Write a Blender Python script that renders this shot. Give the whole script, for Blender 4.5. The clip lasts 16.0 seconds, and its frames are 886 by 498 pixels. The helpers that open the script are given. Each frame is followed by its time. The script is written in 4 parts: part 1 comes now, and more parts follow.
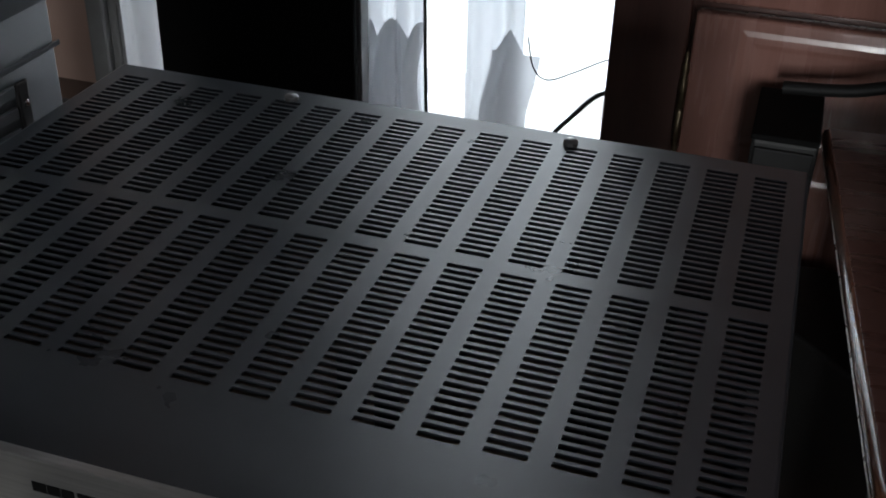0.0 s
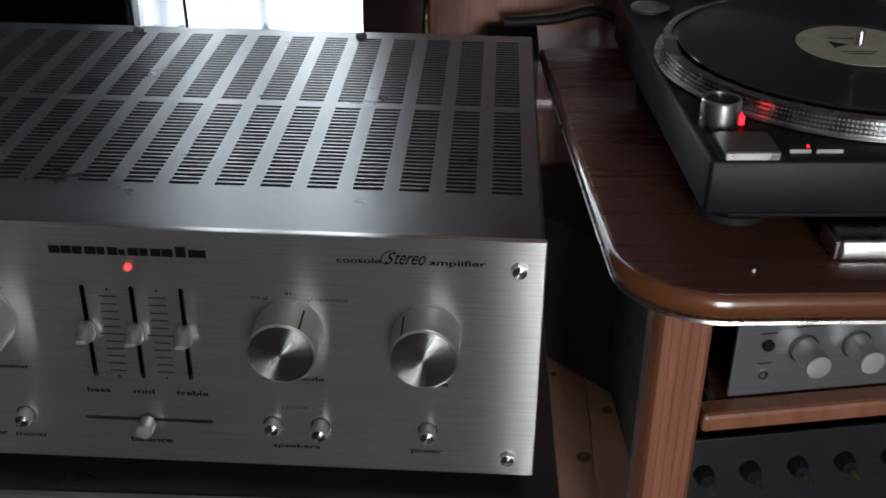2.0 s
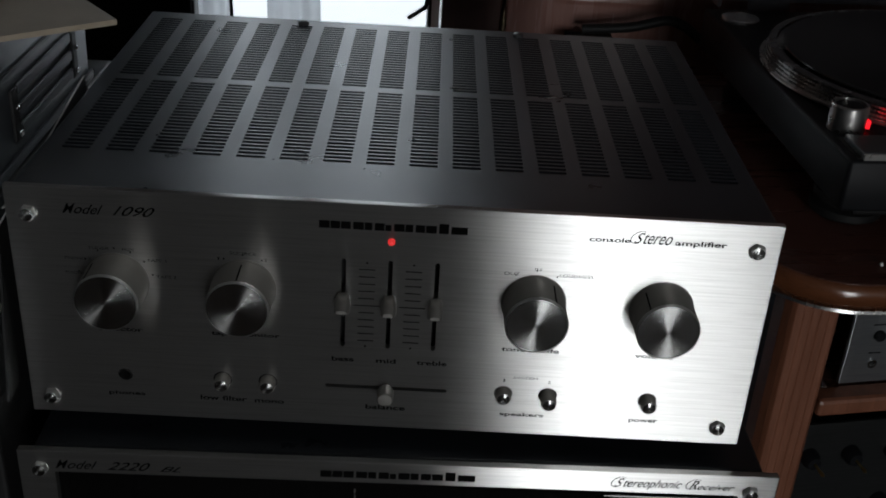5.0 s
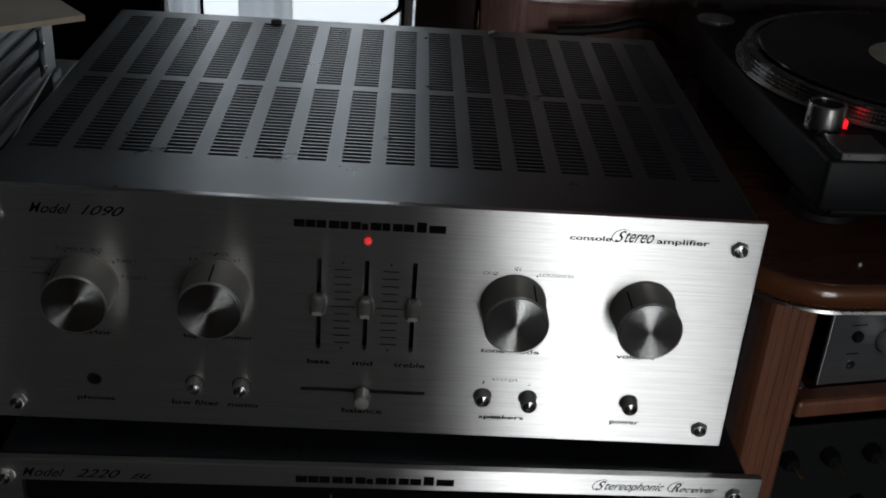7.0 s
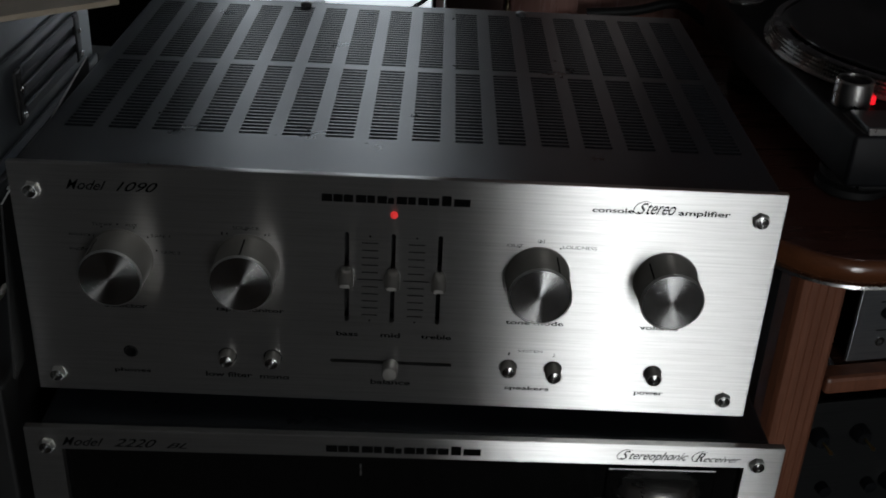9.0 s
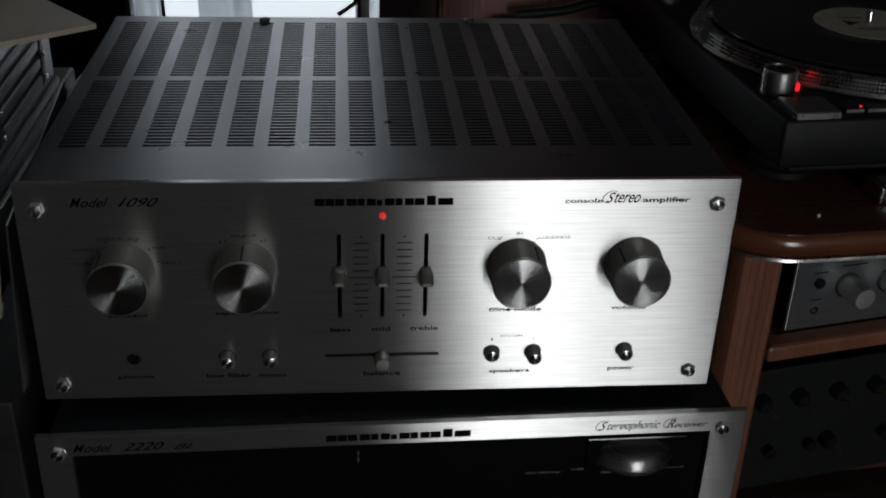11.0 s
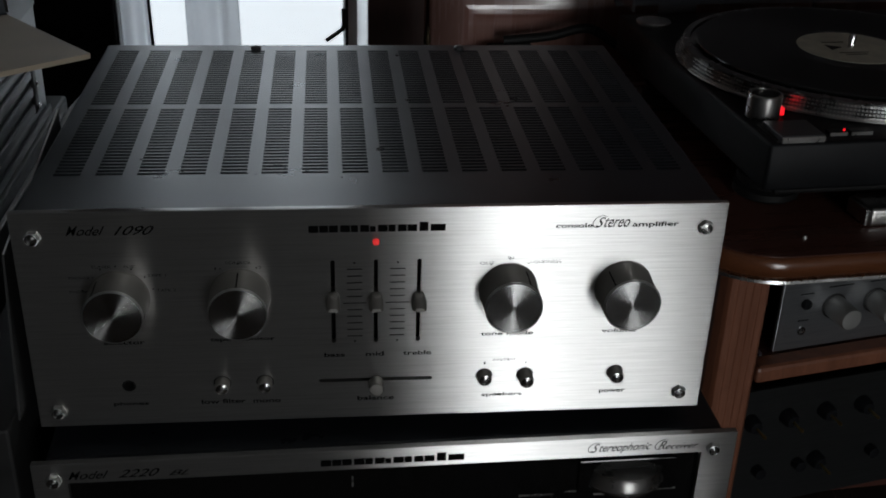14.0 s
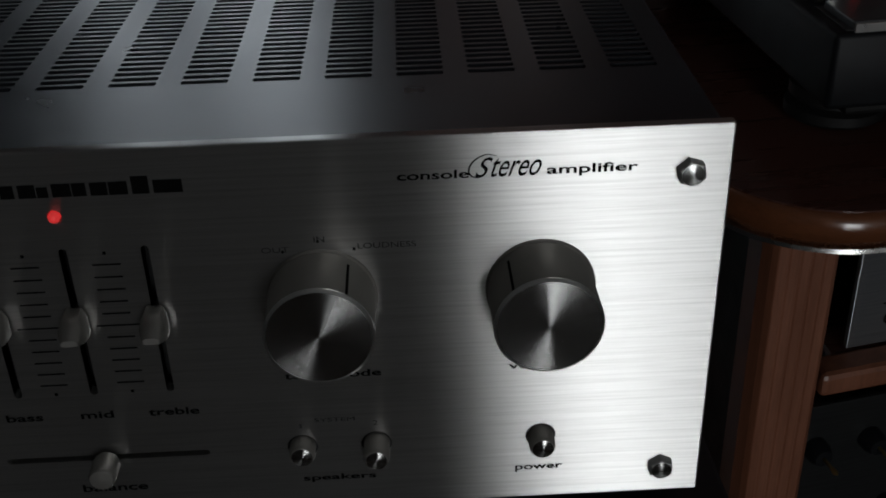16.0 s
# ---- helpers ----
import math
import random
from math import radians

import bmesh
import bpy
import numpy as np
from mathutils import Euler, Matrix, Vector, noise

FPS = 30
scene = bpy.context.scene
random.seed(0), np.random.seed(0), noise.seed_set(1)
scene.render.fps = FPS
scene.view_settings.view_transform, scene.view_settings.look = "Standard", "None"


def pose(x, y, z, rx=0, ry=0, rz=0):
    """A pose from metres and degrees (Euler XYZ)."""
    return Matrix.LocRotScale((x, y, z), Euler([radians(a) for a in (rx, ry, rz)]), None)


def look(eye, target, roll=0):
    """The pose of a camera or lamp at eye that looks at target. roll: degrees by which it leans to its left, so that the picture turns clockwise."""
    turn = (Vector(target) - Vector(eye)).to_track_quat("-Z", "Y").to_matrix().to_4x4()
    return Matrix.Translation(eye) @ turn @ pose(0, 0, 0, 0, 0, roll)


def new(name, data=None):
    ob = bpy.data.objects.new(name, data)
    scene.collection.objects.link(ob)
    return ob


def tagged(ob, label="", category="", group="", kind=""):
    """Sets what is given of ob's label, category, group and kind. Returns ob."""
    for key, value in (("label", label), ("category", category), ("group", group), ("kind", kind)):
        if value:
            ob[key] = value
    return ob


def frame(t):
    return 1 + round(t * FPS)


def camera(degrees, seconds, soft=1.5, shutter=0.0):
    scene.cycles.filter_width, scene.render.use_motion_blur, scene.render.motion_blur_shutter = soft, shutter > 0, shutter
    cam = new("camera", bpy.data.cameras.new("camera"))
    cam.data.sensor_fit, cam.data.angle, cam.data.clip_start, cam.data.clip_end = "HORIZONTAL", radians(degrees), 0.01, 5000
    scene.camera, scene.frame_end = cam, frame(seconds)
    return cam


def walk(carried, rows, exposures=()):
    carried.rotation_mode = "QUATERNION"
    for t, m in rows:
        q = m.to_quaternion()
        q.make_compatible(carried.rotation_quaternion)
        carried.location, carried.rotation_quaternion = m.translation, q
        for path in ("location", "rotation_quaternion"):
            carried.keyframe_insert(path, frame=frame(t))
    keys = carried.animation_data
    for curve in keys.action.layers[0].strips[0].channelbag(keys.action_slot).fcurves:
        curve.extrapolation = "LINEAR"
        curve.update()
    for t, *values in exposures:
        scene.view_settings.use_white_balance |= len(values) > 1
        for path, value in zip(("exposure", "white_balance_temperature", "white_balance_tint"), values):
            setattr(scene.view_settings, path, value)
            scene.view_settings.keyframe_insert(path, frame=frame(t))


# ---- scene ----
cam = camera(43.3, 16.0, soft=1.9)
PATH = [
    (0, (0.179, -0.234, 1.03), (-0.326, 1.399, -0.009), 1.7),
    (0.5, (0.193, -0.298, 1.017), (-0.243, 1.387, 0.031), 0.2),
    (1, (0.199, -0.434, 1.038), (-0.035, 1.32, 0.106), 0.6),
    (1.5, (0.198, -0.418, 1.019), (-0.061, 1.308, 0.042), -0.2),
    (2, (0.178, -0.479, 1.026), (0.101, 1.269, 0.058), 0.8),
    (2.5, (0.123, -0.515, 1.029), (0.13, 1.248, 0.084), 1.7),
    (3, (0.073, -0.518, 1.033), (0.098, 1.246, 0.089), 1.3),
    (3.5, (0.05, -0.52, 1.034), (0.033, 1.243, 0.091), 1.5),
    (4, (0.04, -0.521, 1.033), (0.008, 1.24, 0.086), 1.2),
    (4.2, (0.035, -0.523, 1.03), (0.007, 1.235, 0.077), 1.6),
    (6.3, (-0.003, -0.542, 1.027), (0.138, 1.23, 0.11), 5.4),
    (6.5, (0.0, -0.544, 1.028), (0.148, 1.231, 0.118), 5.2),
    (7, (0.012, -0.521, 1.018), (0.099, 1.244, 0.082), 4.2),
    (7.5, (0.021, -0.507, 1.011), (0.062, 1.244, 0.045), 4.8),
    (8, (0.027, -0.513, 0.999), (0.064, 1.244, 0.045), 3.9),
    (8.2, (0.04, -0.515, 1.001), (0.007, 1.243, 0.047), 3.2),
    (10.3, (-0.026, -0.575, 1.033), (0.132, 1.173, 0.073), 2.0),
    (10.5, (-0.025, -0.576, 1.032), (0.139, 1.172, 0.074), 2.0),
    (11, (-0.024, -0.576, 1.034), (0.151, 1.175, 0.085), 2.0),
    (11.5, (-0.024, -0.58, 1.034), (0.15, 1.176, 0.093), 2.0),
    (12, (-0.023, -0.582, 1.037), (0.151, 1.177, 0.102), 2.1),
    (12.5, (-0.021, -0.582, 1.038), (0.158, 1.18, 0.11), 2.1),
    (13, (-0.02, -0.583, 1.039), (0.165, 1.181, 0.116), 2.2),
    (13.5, (-0.023, -0.584, 1.039), (0.16, 1.184, 0.121), 2.1),
    (14, (-0.028, -0.582, 1.039), (0.171, 1.187, 0.126), 1.9),
    (14.5, (0.001, -0.553, 1.032), (0.224, 1.204, 0.102), 0.7),
    (15, (0.066, -0.441, 0.993), (0.183, 1.304, 0.022), -3.2),
    (15.5, (0.101, -0.356, 0.93), (0.194, 1.371, -0.075), -3.9),
    (16, (0.109, -0.308, 0.904), (0.157, 1.424, -0.095), -1.8),
]
EXPOSURES = [(0.0, -0.45), (0.6, -0.25), (1.2, 0.0), (2.0, 0.1), (2.6, -0.2), (3.5, -1.1), (4.2, -1.45), (6.5, -1.65), (7.5, -1.75), (10.5, -1.85), (14.0, -1.8), (16.0, -2.0)]
walk(cam, [(t, look(eye, target, roll)) for t, eye, target, roll in PATH], EXPOSURES)

# ---------------- light and world ----------------
FLOOR_Z = 0.25

world = bpy.data.worlds.new("sky")
scene.world = world
world.use_nodes = True
wn = world.node_tree.nodes
sky = wn.new("ShaderNodeTexSky")
sky.sky_type, sky.sun_disc = "NISHITA", False
sky.sun_elevation, sky.sun_rotation = radians(38), radians(200)
world.node_tree.links.new(sky.outputs[0], wn["Background"].inputs[0])
wn["Background"].inputs[1].default_value = 0.10


def window_light(name, place, target, width, height, watts, colour):
    lamp = bpy.data.lights.new(name, "AREA")
    lamp.shape, lamp.size, lamp.size_y, lamp.energy, lamp.color = "RECTANGLE", width, height, watts, colour
    ob = new(name, lamp)
    ob.matrix_world = look(place, target)
    return ob


# daylight in the curtained balcony door, and in the tall window across the room
window_light("balcony_daylight", (-0.215, 1.44, 1.225), (-0.215, 0.0, 1.225), 0.50, 1.93, 12.0, (0.78, 0.90, 1.0))
window_light("window_daylight", (1.07, -5.97, 1.28), (1.07, 0.0, 1.28), 0.56, 1.9, 160.0, (0.95, 0.98, 1.0))
window_light("curtained_daylight", (1.76, -5.97, 1.28), (1.76, 0.0, 1.28), 0.72, 1.9, 112.0, (0.95, 0.98, 1.0))


# ---------------- materials ----------------
def mat(name):
    m = bpy.data.materials.new(name)
    m.use_nodes = True
    return m, m.node_tree.nodes, m.node_tree.links, m.node_tree.nodes["Principled BSDF"]


def coords(nodes, links, scale=(1, 1, 1)):
    tc, mp = nodes.new("ShaderNodeTexCoord"), nodes.new("ShaderNodeMapping")
    mp.inputs["Scale"].default_value = scale
    links.new(tc.outputs["Object"], mp.inputs[0])
    return mp.outputs[0]


def noise_tex(nodes, links, vec, scale, detail=4.0, rough=0.55):
    n = nodes.new("ShaderNodeTexNoise")
    n.inputs["Scale"].default_value, n.inputs["Detail"].default_value, n.inputs["Roughness"].default_value = scale, detail, rough
    links.new(vec, n.inputs["Vector"])
    return n.outputs[0]


def ramp(nodes, links, fac, stops):
    r = nodes.new("ShaderNodeValToRGB")
    while len(r.color_ramp.elements) < len(stops):
        r.color_ramp.elements.new(0.5)
    for e, (p, c) in zip(r.color_ramp.elements, stops):
        e.position, e.color = p, (*c, 1)
    links.new(fac, r.inputs[0])
    return r.outputs[0]


def to_range(nodes, links, fac, lo, hi):
    r = nodes.new("ShaderNodeMapRange")
    r.inputs["To Min"].default_value, r.inputs["To Max"].default_value = lo, hi
    r.inputs["From Min"].default_value, r.inputs["From Max"].default_value = 0.3, 0.7
    links.new(fac, r.inputs[0])
    return r.outputs[0]


def bump(nodes, links, bsdf, fac, strength, distance):
    b = nodes.new("ShaderNodeBump")
    b.inputs["Strength"].default_value, b.inputs["Distance"].default_value = strength, distance
    links.new(fac, b.inputs["Height"])
    links.new(b.outputs[0], bsdf.inputs["Normal"])


def surface(name, dark, light, rough=(0.4, 0.6), metal=0.0, scale=60, grain=800, relief=0.15, spec=0.5, stretch=(1, 1, 1)):
    """Two scales of variation: broad stains in the colour, fine grain in the relief."""
    m, n, l, b = mat(name)
    v = coords(n, l, stretch)
    broad = noise_tex(n, l, v, scale)
    fine = noise_tex(n, l, v, grain, 2)
    l.new(ramp(n, l, broad, [(0.3, dark), (0.7, light)]), b.inputs["Base Color"])
    l.new(to_range(n, l, broad, *rough), b.inputs["Roughness"])
    b.inputs["Metallic"].default_value = metal
    b.inputs["Specular IOR Level"].default_value = spec
    if relief:
        bump(n, l, b, fine, relief, 0.0004)
    return m


def brushed(name, colour, rough, aniso, stretch, grain=260, haze=0.0):
    """Brushed aluminium: hair-fine scratches along one way, and highlights drawn out across them."""
    m, n, l, b = mat(name)
    v = coords(n, l, stretch)
    hair = noise_tex(n, l, v, grain, 3, 0.7)
    broad = noise_tex(n, l, coords(n, l), 14)
    streak = noise_tex(n, l, coords(n, l, (0.06, 1, 3.6)), 260, 4, 0.7)
    dark = tuple(c * 0.70 for c in colour)
    colours = ramp(n, l, streak, [(0.28, dark), (0.50, tuple(c * 0.88 for c in colour)), (0.72, colour)])
    add = n.new("ShaderNodeMath")
    add.operation = "ADD"
    l.new(to_range(n, l, hair, rough - 0.03, rough + 0.03), add.inputs[0])
    l.new(to_range(n, l, broad, -0.012, 0.012), add.inputs[1])
    n.remove(b)
    g = n.new("ShaderNodeBsdfAnisotropic")
    g.distribution = "BECKMANN"
    l.new(colours, g.inputs["Color"])
    l.new(add.outputs[0], g.inputs["Roughness"])
    g.inputs["Anisotropy"].default_value = aniso
    t = n.new("ShaderNodeTangent")
    t.direction_type, t.uv_map = "UV_MAP", "brush"
    l.new(t.outputs[0], g.inputs["Tangent"])
    bump(n, l, g, hair, 0.05, 0.0002)
    wide, both = n.new("ShaderNodeBsdfDiffuse"), n.new("ShaderNodeMixShader")
    l.new(colours, wide.inputs["Color"])
    both.inputs[0].default_value = haze
    l.new(g.outputs[0], both.inputs[1])
    l.new(wide.outputs[0], both.inputs[2])
    l.new(both.outputs[0], n["Material Output"].inputs[0])
    return m


def wood(name, dark, light, rough, scale=1.0, axis="x", relief=0.1, spec=0.5, coat=0.0):
    m, n, l, b = mat(name)
    s = {"x": (0.6, 9, 9), "y": (9, 0.6, 9), "z": (9, 9, 0.6)}[axis]
    v = coords(n, l, tuple(c * scale for c in s))
    warp = noise_tex(n, l, v, 5, 5, 0.65)
    fine = noise_tex(n, l, v, 60, 3, 0.6)
    mix = n.new("ShaderNodeMix")
    mix.data_type = "FLOAT"
    mix.inputs[0].default_value = 0.35
    l.new(warp, mix.inputs[2])
    l.new(fine, mix.inputs[3])
    l.new(ramp(n, l, mix.outputs[0], [(0.32, dark), (0.52, tuple((a + c) / 2 for a, c in zip(dark, light))), (0.68, light)]), b.inputs["Base Color"])
    l.new(to_range(n, l, warp, rough - 0.05, rough + 0.06), b.inputs["Roughness"])
    b.inputs["Specular IOR Level"].default_value = spec
    b.inputs["Coat Weight"].default_value = coat
    b.inputs["Coat Roughness"].default_value = 0.12
    bump(n, l, b, fine, relief, 0.0006)
    return m


def glowing(name, colour, strength):
    m, n, l, b = mat(name)
    b.inputs["Base Color"].default_value = (*colour, 1)
    b.inputs["Emission Color"].default_value = (*colour, 1)
    b.inputs["Emission Strength"].default_value = strength
    return m


def see_through(name, colour, rough, alpha):
    m, n, l, b = mat(name)
    b.inputs["Base Color"].default_value = (*colour, 1)
    b.inputs["Roughness"].default_value = rough
    b.inputs["Alpha"].default_value = alpha
    return m


def cloth(name, colour, through_part):
    m, n, l, b = mat(name)
    v = coords(n, l)
    weave = noise_tex(n, l, v, 900, 2)
    b.inputs["Base Color"].default_value = (*colour, 1)
    b.inputs["Roughness"].default_value = 0.9
    bump(n, l, b, weave, 0.2, 0.0004)
    tr, mx = n.new("ShaderNodeBsdfTranslucent"), n.new("ShaderNodeMixShader")
    tr.inputs[0].default_value = (*colour, 1)
    mx.inputs[0].default_value = through_part
    l.new(b.outputs[0], mx.inputs[1])
    l.new(tr.outputs[0], mx.inputs[2])
    l.new(mx.outputs[0], n["Material Output"].inputs[0])
    return m


SILVER = brushed("brushed_silver_panel", (0.60, 0.597, 0.583), 0.315, -0.81, (1, 12, 60), haze=0.065)


def turned(name, colour, rough, aniso, axis):
    """Circularly brushed metal, whose highlight opens like a fan from the centre."""
    m, n, l, b = mat(name)
    fine = noise_tex(n, l, coords(n, l), 40, 2)
    l.new(ramp(n, l, fine, [(0.3, tuple(c * 0.93 for c in colour)), (0.7, colour)]), b.inputs["Base Color"])
    b.inputs["Roughness"].default_value = rough
    b.inputs["Metallic"].default_value = 1.0
    b.inputs["Anisotropic"].default_value = aniso
    b.inputs["Anisotropic Rotation"].default_value = 0.25
    t = n.new("ShaderNodeTangent")
    t.direction_type, t.axis = "RADIAL", axis
    l.new(t.outputs[0], b.inputs["Tangent"])
    return m


SILVER_KNOB = turned("turned_silver_knob", (0.46, 0.46, 0.45), 0.20, 1.0, "Y")
KNOB_SIDE = surface("spun_knob_side", (0.27, 0.258, 0.240), (0.34, 0.325, 0.305), (0.54, 0.64), 1.0, 40, 900, 0.03)
SLIDER = surface("satin_slider_metal", (0.26, 0.25, 0.235), (0.33, 0.32, 0.30), (0.46, 0.54), 1.0, 40, 900, 0.03)
SATIN_KNOB = surface("matt_silver_knob", (0.55, 0.55, 0.53), (0.64, 0.64, 0.62), (0.45, 0.55), 1.0, 40, 900, 0.04)
BOLT = surface("bright_bolt_steel", (0.62, 0.62, 0.60), (0.74, 0.74, 0.72), (0.30, 0.40), 1.0, 60, 900, 0.03)
ADAPTER = turned("turned_silver_disc", (0.75, 0.75, 0.745), 0.25, 0.97, "Z")
BUTTON_GREY = surface("dark_grey_button", (0.05, 0.05, 0.052), (0.07, 0.07, 0.072), (0.3, 0.4), 0.0, 60, 900, 0.05)
SILVER_SIDE = surface("satin_silver", (0.55, 0.54, 0.52), (0.68, 0.67, 0.65), (0.24, 0.34), 1.0, 40, 900, 0.05)
GREY_PANEL = brushed("brushed_grey_panel", (0.36, 0.375, 0.39), 0.40, -0.4, (1, 12, 60), haze=0.20)
DULL_PANEL = brushed("dull_grey_panel", (0.10, 0.104, 0.106), 0.42, -0.35, (1, 12, 60), haze=0.15)
CHROME = surface("chrome", (0.75, 0.75, 0.75), (0.85, 0.85, 0.85), (0.10, 0.18), 1.0, 50, 900, 0.02)
STEEL = surface("turned_steel", (0.55, 0.55, 0.53), (0.7, 0.7, 0.68), (0.2, 0.3), 1.0, 50, 900, 0.04)
COVER = surface("grey_black_textured_paint", (0.020, 0.0230, 0.028), (0.028, 0.0320, 0.039), (0.27, 0.33), 0.0, 25, 1300, 0.10, 0.42)
BLACK = surface("black_paint", (0.010, 0.010, 0.010), (0.016, 0.016, 0.016), (0.45, 0.6), 0.0, 40, 900, 0.1, 0.4)
BLACK_CLOTH = surface("black_grille_cloth", (0.004, 0.004, 0.004), (0.007, 0.007, 0.007), (0.85, 0.95), 0.0, 80, 1800, 0.5, 0.1)
PLASTIC = surface("black_satin_plastic", (0.006, 0.0065, 0.0075), (0.009, 0.0095, 0.011), (0.40, 0.5), 0.0, 30, 1200, 0.12, 0.16)
PLATTER = surface("dark_cast_aluminium", (0.30, 0.30, 0.30), (0.40, 0.40, 0.40), (0.22, 0.30), 1.0, 40, 900, 0.05)
RUBBER = surface("black_rubber", (0.006, 0.006, 0.006), (0.010, 0.010, 0.010), (0.5, 0.65), 0.0, 60, 900, 0.1, 0.25)
INK = surface("black_ink", (0.003, 0.003, 0.003), (0.005, 0.005, 0.005), (0.8, 0.9), 0.0, 200, 2000, 0.0, 0.03)
GREY_INK = surface("grey_ink", (0.03, 0.03, 0.03), (0.05, 0.05, 0.05), (0.8, 0.9), 0.0, 200, 2000, 0.0, 0.05)
CIRCUIT = surface("brown_circuit_board", (0.05, 0.028, 0.018), (0.10, 0.055, 0.035), (0.6, 0.8), 0.0, 90, 600, 0.3)
VINYL = surface("black_vinyl", (0.008, 0.008, 0.008), (0.012, 0.012, 0.012), (0.10, 0.18), 0.0, 20, 900, 0.02, 0.5)
LABEL = surface("cream_paper_label", (0.42, 0.40, 0.33), (0.60, 0.57, 0.46), (0.6, 0.8), 0.0, 60, 500, 0.05)
CARD = surface("beige_cardboard", (0.36, 0.30, 0.22), (0.47, 0.40, 0.31), (0.5, 0.7), 0.0, 18, 500, 0.1)
PAPER = surface("white_paper_edge", (0.55, 0.55, 0.53), (0.72, 0.72, 0.70), (0.7, 0.9), 0.0, 90, 700, 0.2)
CASE_GREY = surface("dark_grey_case", (0.056, 0.063, 0.072), (0.080, 0.089, 0.100), (0.38, 0.5), 0.0, 12, 900, 0.15)
CABINET_TOP = wood("dark_mahogany_top", (0.060, 0.0225, 0.0165), (0.080, 0.031, 0.0225), 0.28, 1.6, "x", 0.04, 0.5, 0.3)
CABINET_EDGE = wood("polished_orange_brown_edge", (0.105, 0.037, 0.016), (0.175, 0.062, 0.026), 0.20, 1.0, "x", 0.02, 0.5, 0.6)
CABINET_POST = wood("red_brown_post", (0.14, 0.050, 0.026), (0.27, 0.105, 0.058), 0.42, 1.6, "z", 0.15)
# the wardrobe's wood, with the window's light on the doors put into its colour
WARDROBE_DOOR_LIT = wood("red_brown_varnished_door_lit", (0.18, 0.085, 0.068), (0.26, 0.128, 0.104), 0.26, 0.8, "z", 0.03, 0.5, 0.5)
WARDROBE = wood("dark_varnished_wood", (0.042, 0.0160, 0.0123), (0.070, 0.0280, 0.0200), 0.32, 0.8, "z", 0.05, 0.5, 0.1)
FLOOR_WOOD = wood("dark_floor_wood", (0.030, 0.020, 0.015), (0.060, 0.042, 0.032), 0.16, 0.8, "y", 0.02, 0.5, 0.6)
PINE = wood("pine_floor_board", (0.33, 0.160, 0.108), (0.46, 0.240, 0.170), 0.5, 0.8, "y", 0.12)
KNOT = surface("pine_knot", (0.09, 0.035, 0.018), (0.15, 0.06, 0.03), (0.5, 0.6), 0.0, 120, 600, 0.1)
WALL = surface("grey_wall_paint", (0.10, 0.10, 0.10), (0.13, 0.13, 0.13), (0.8, 0.9), 0.0, 3, 300, 0.15)
WALL_PINK = surface("pinkish_brown_wall_paint", (0.50, 0.33, 0.27), (0.58, 0.40, 0.33), (0.8, 0.9), 0.0, 3, 300, 0.15)
CEILING = surface("grey_white_ceiling_paint", (0.20, 0.20, 0.20), (0.24, 0.24, 0.24), (0.85, 0.95), 0.0, 2, 300, 0.1)
FRAME_WHITE = surface("white_window_paint", (0.72, 0.72, 0.72), (0.8, 0.8, 0.8), (0.35, 0.5), 0.0, 10, 500, 0.05)
FRAME_GREY = surface("grey_window_frame", (0.22, 0.22, 0.22), (0.30, 0.30, 0.30), (0.35, 0.5), 0.0, 10, 500, 0.05)
BRASS = surface("aged_brass", (0.12, 0.095, 0.06), (0.22, 0.175, 0.11), (0.30, 0.45), 1.0, 120, 900, 0.1)
GOLD = surface("gilt_metal", (0.55, 0.42, 0.18), (0.70, 0.55, 0.26), (0.25, 0.35), 1.0, 60, 900, 0.03)
SHEER = cloth("white_sheer_curtain", (0.62, 0.63, 0.65), 0.36)
DAYLIGHT = glowing("bright_overcast_outside", (0.84, 0.93, 1.0), 3.2)
RED_LED = glowing("red_indicator", (1.0, 0.05, 0.05), 1.4)
RED_STROBE = glowing("red_strobe", (1.0, 0.01, 0.02), 3.5)
GLASS = see_through("clear_glass", (0.9, 0.95, 0.95), 0.02, 0.08)
DIAL_GLASS = surface("black_dial_glass", (0.003, 0.003, 0.003), (0.004, 0.004, 0.004), (0.05, 0.08), 0.0, 10, 100, 0.0, 0.5)
SMOKE = see_through("smoked_clear_plastic", (0.05, 0.05, 0.055), 0.12, 0.55)
WIRE_RED = surface("red_wire", (0.30, 0.02, 0.02), (0.36, 0.04, 0.03), (0.4, 0.5), 0.0, 50, 500, 0.0)
WIRE_CREAM = surface("cream_wire", (0.45, 0.40, 0.28), (0.5, 0.46, 0.34), (0.4, 0.5), 0.0, 50, 500, 0.0)
WIRE_BLACK = surface("black_cable", (0.006, 0.006, 0.006), (0.010, 0.010, 0.010), (0.5, 0.6), 0.0, 50, 500, 0.0, 0.25)


# ---------------- building helpers ----------------
def as_mesh(name, bm, material, smooth=None):
    me = bpy.data.meshes.new(name)
    bmesh.ops.recalc_face_normals(bm, faces=bm.faces)
    if smooth is not None:
        for f in bm.faces:
            f.smooth = True
        for e in bm.edges:
            e.smooth = len(e.link_faces) == 2 and e.calc_face_angle(0) < radians(smooth)
    bm.to_mesh(me)
    bm.free()
    me.materials.append(material)
    return me


def part(name, bm, material, parent, label="", smooth=None):
    ob = new(name, as_mesh(name, bm, material, smooth))
    ob.parent = parent
    return tagged(ob, label)


def thing(name, m, label, category, group="", kind=""):
    ob = new(name)
    ob.empty_display_size = 0.05
    ob.matrix_world = m
    return tagged(ob, label, category, group, kind)


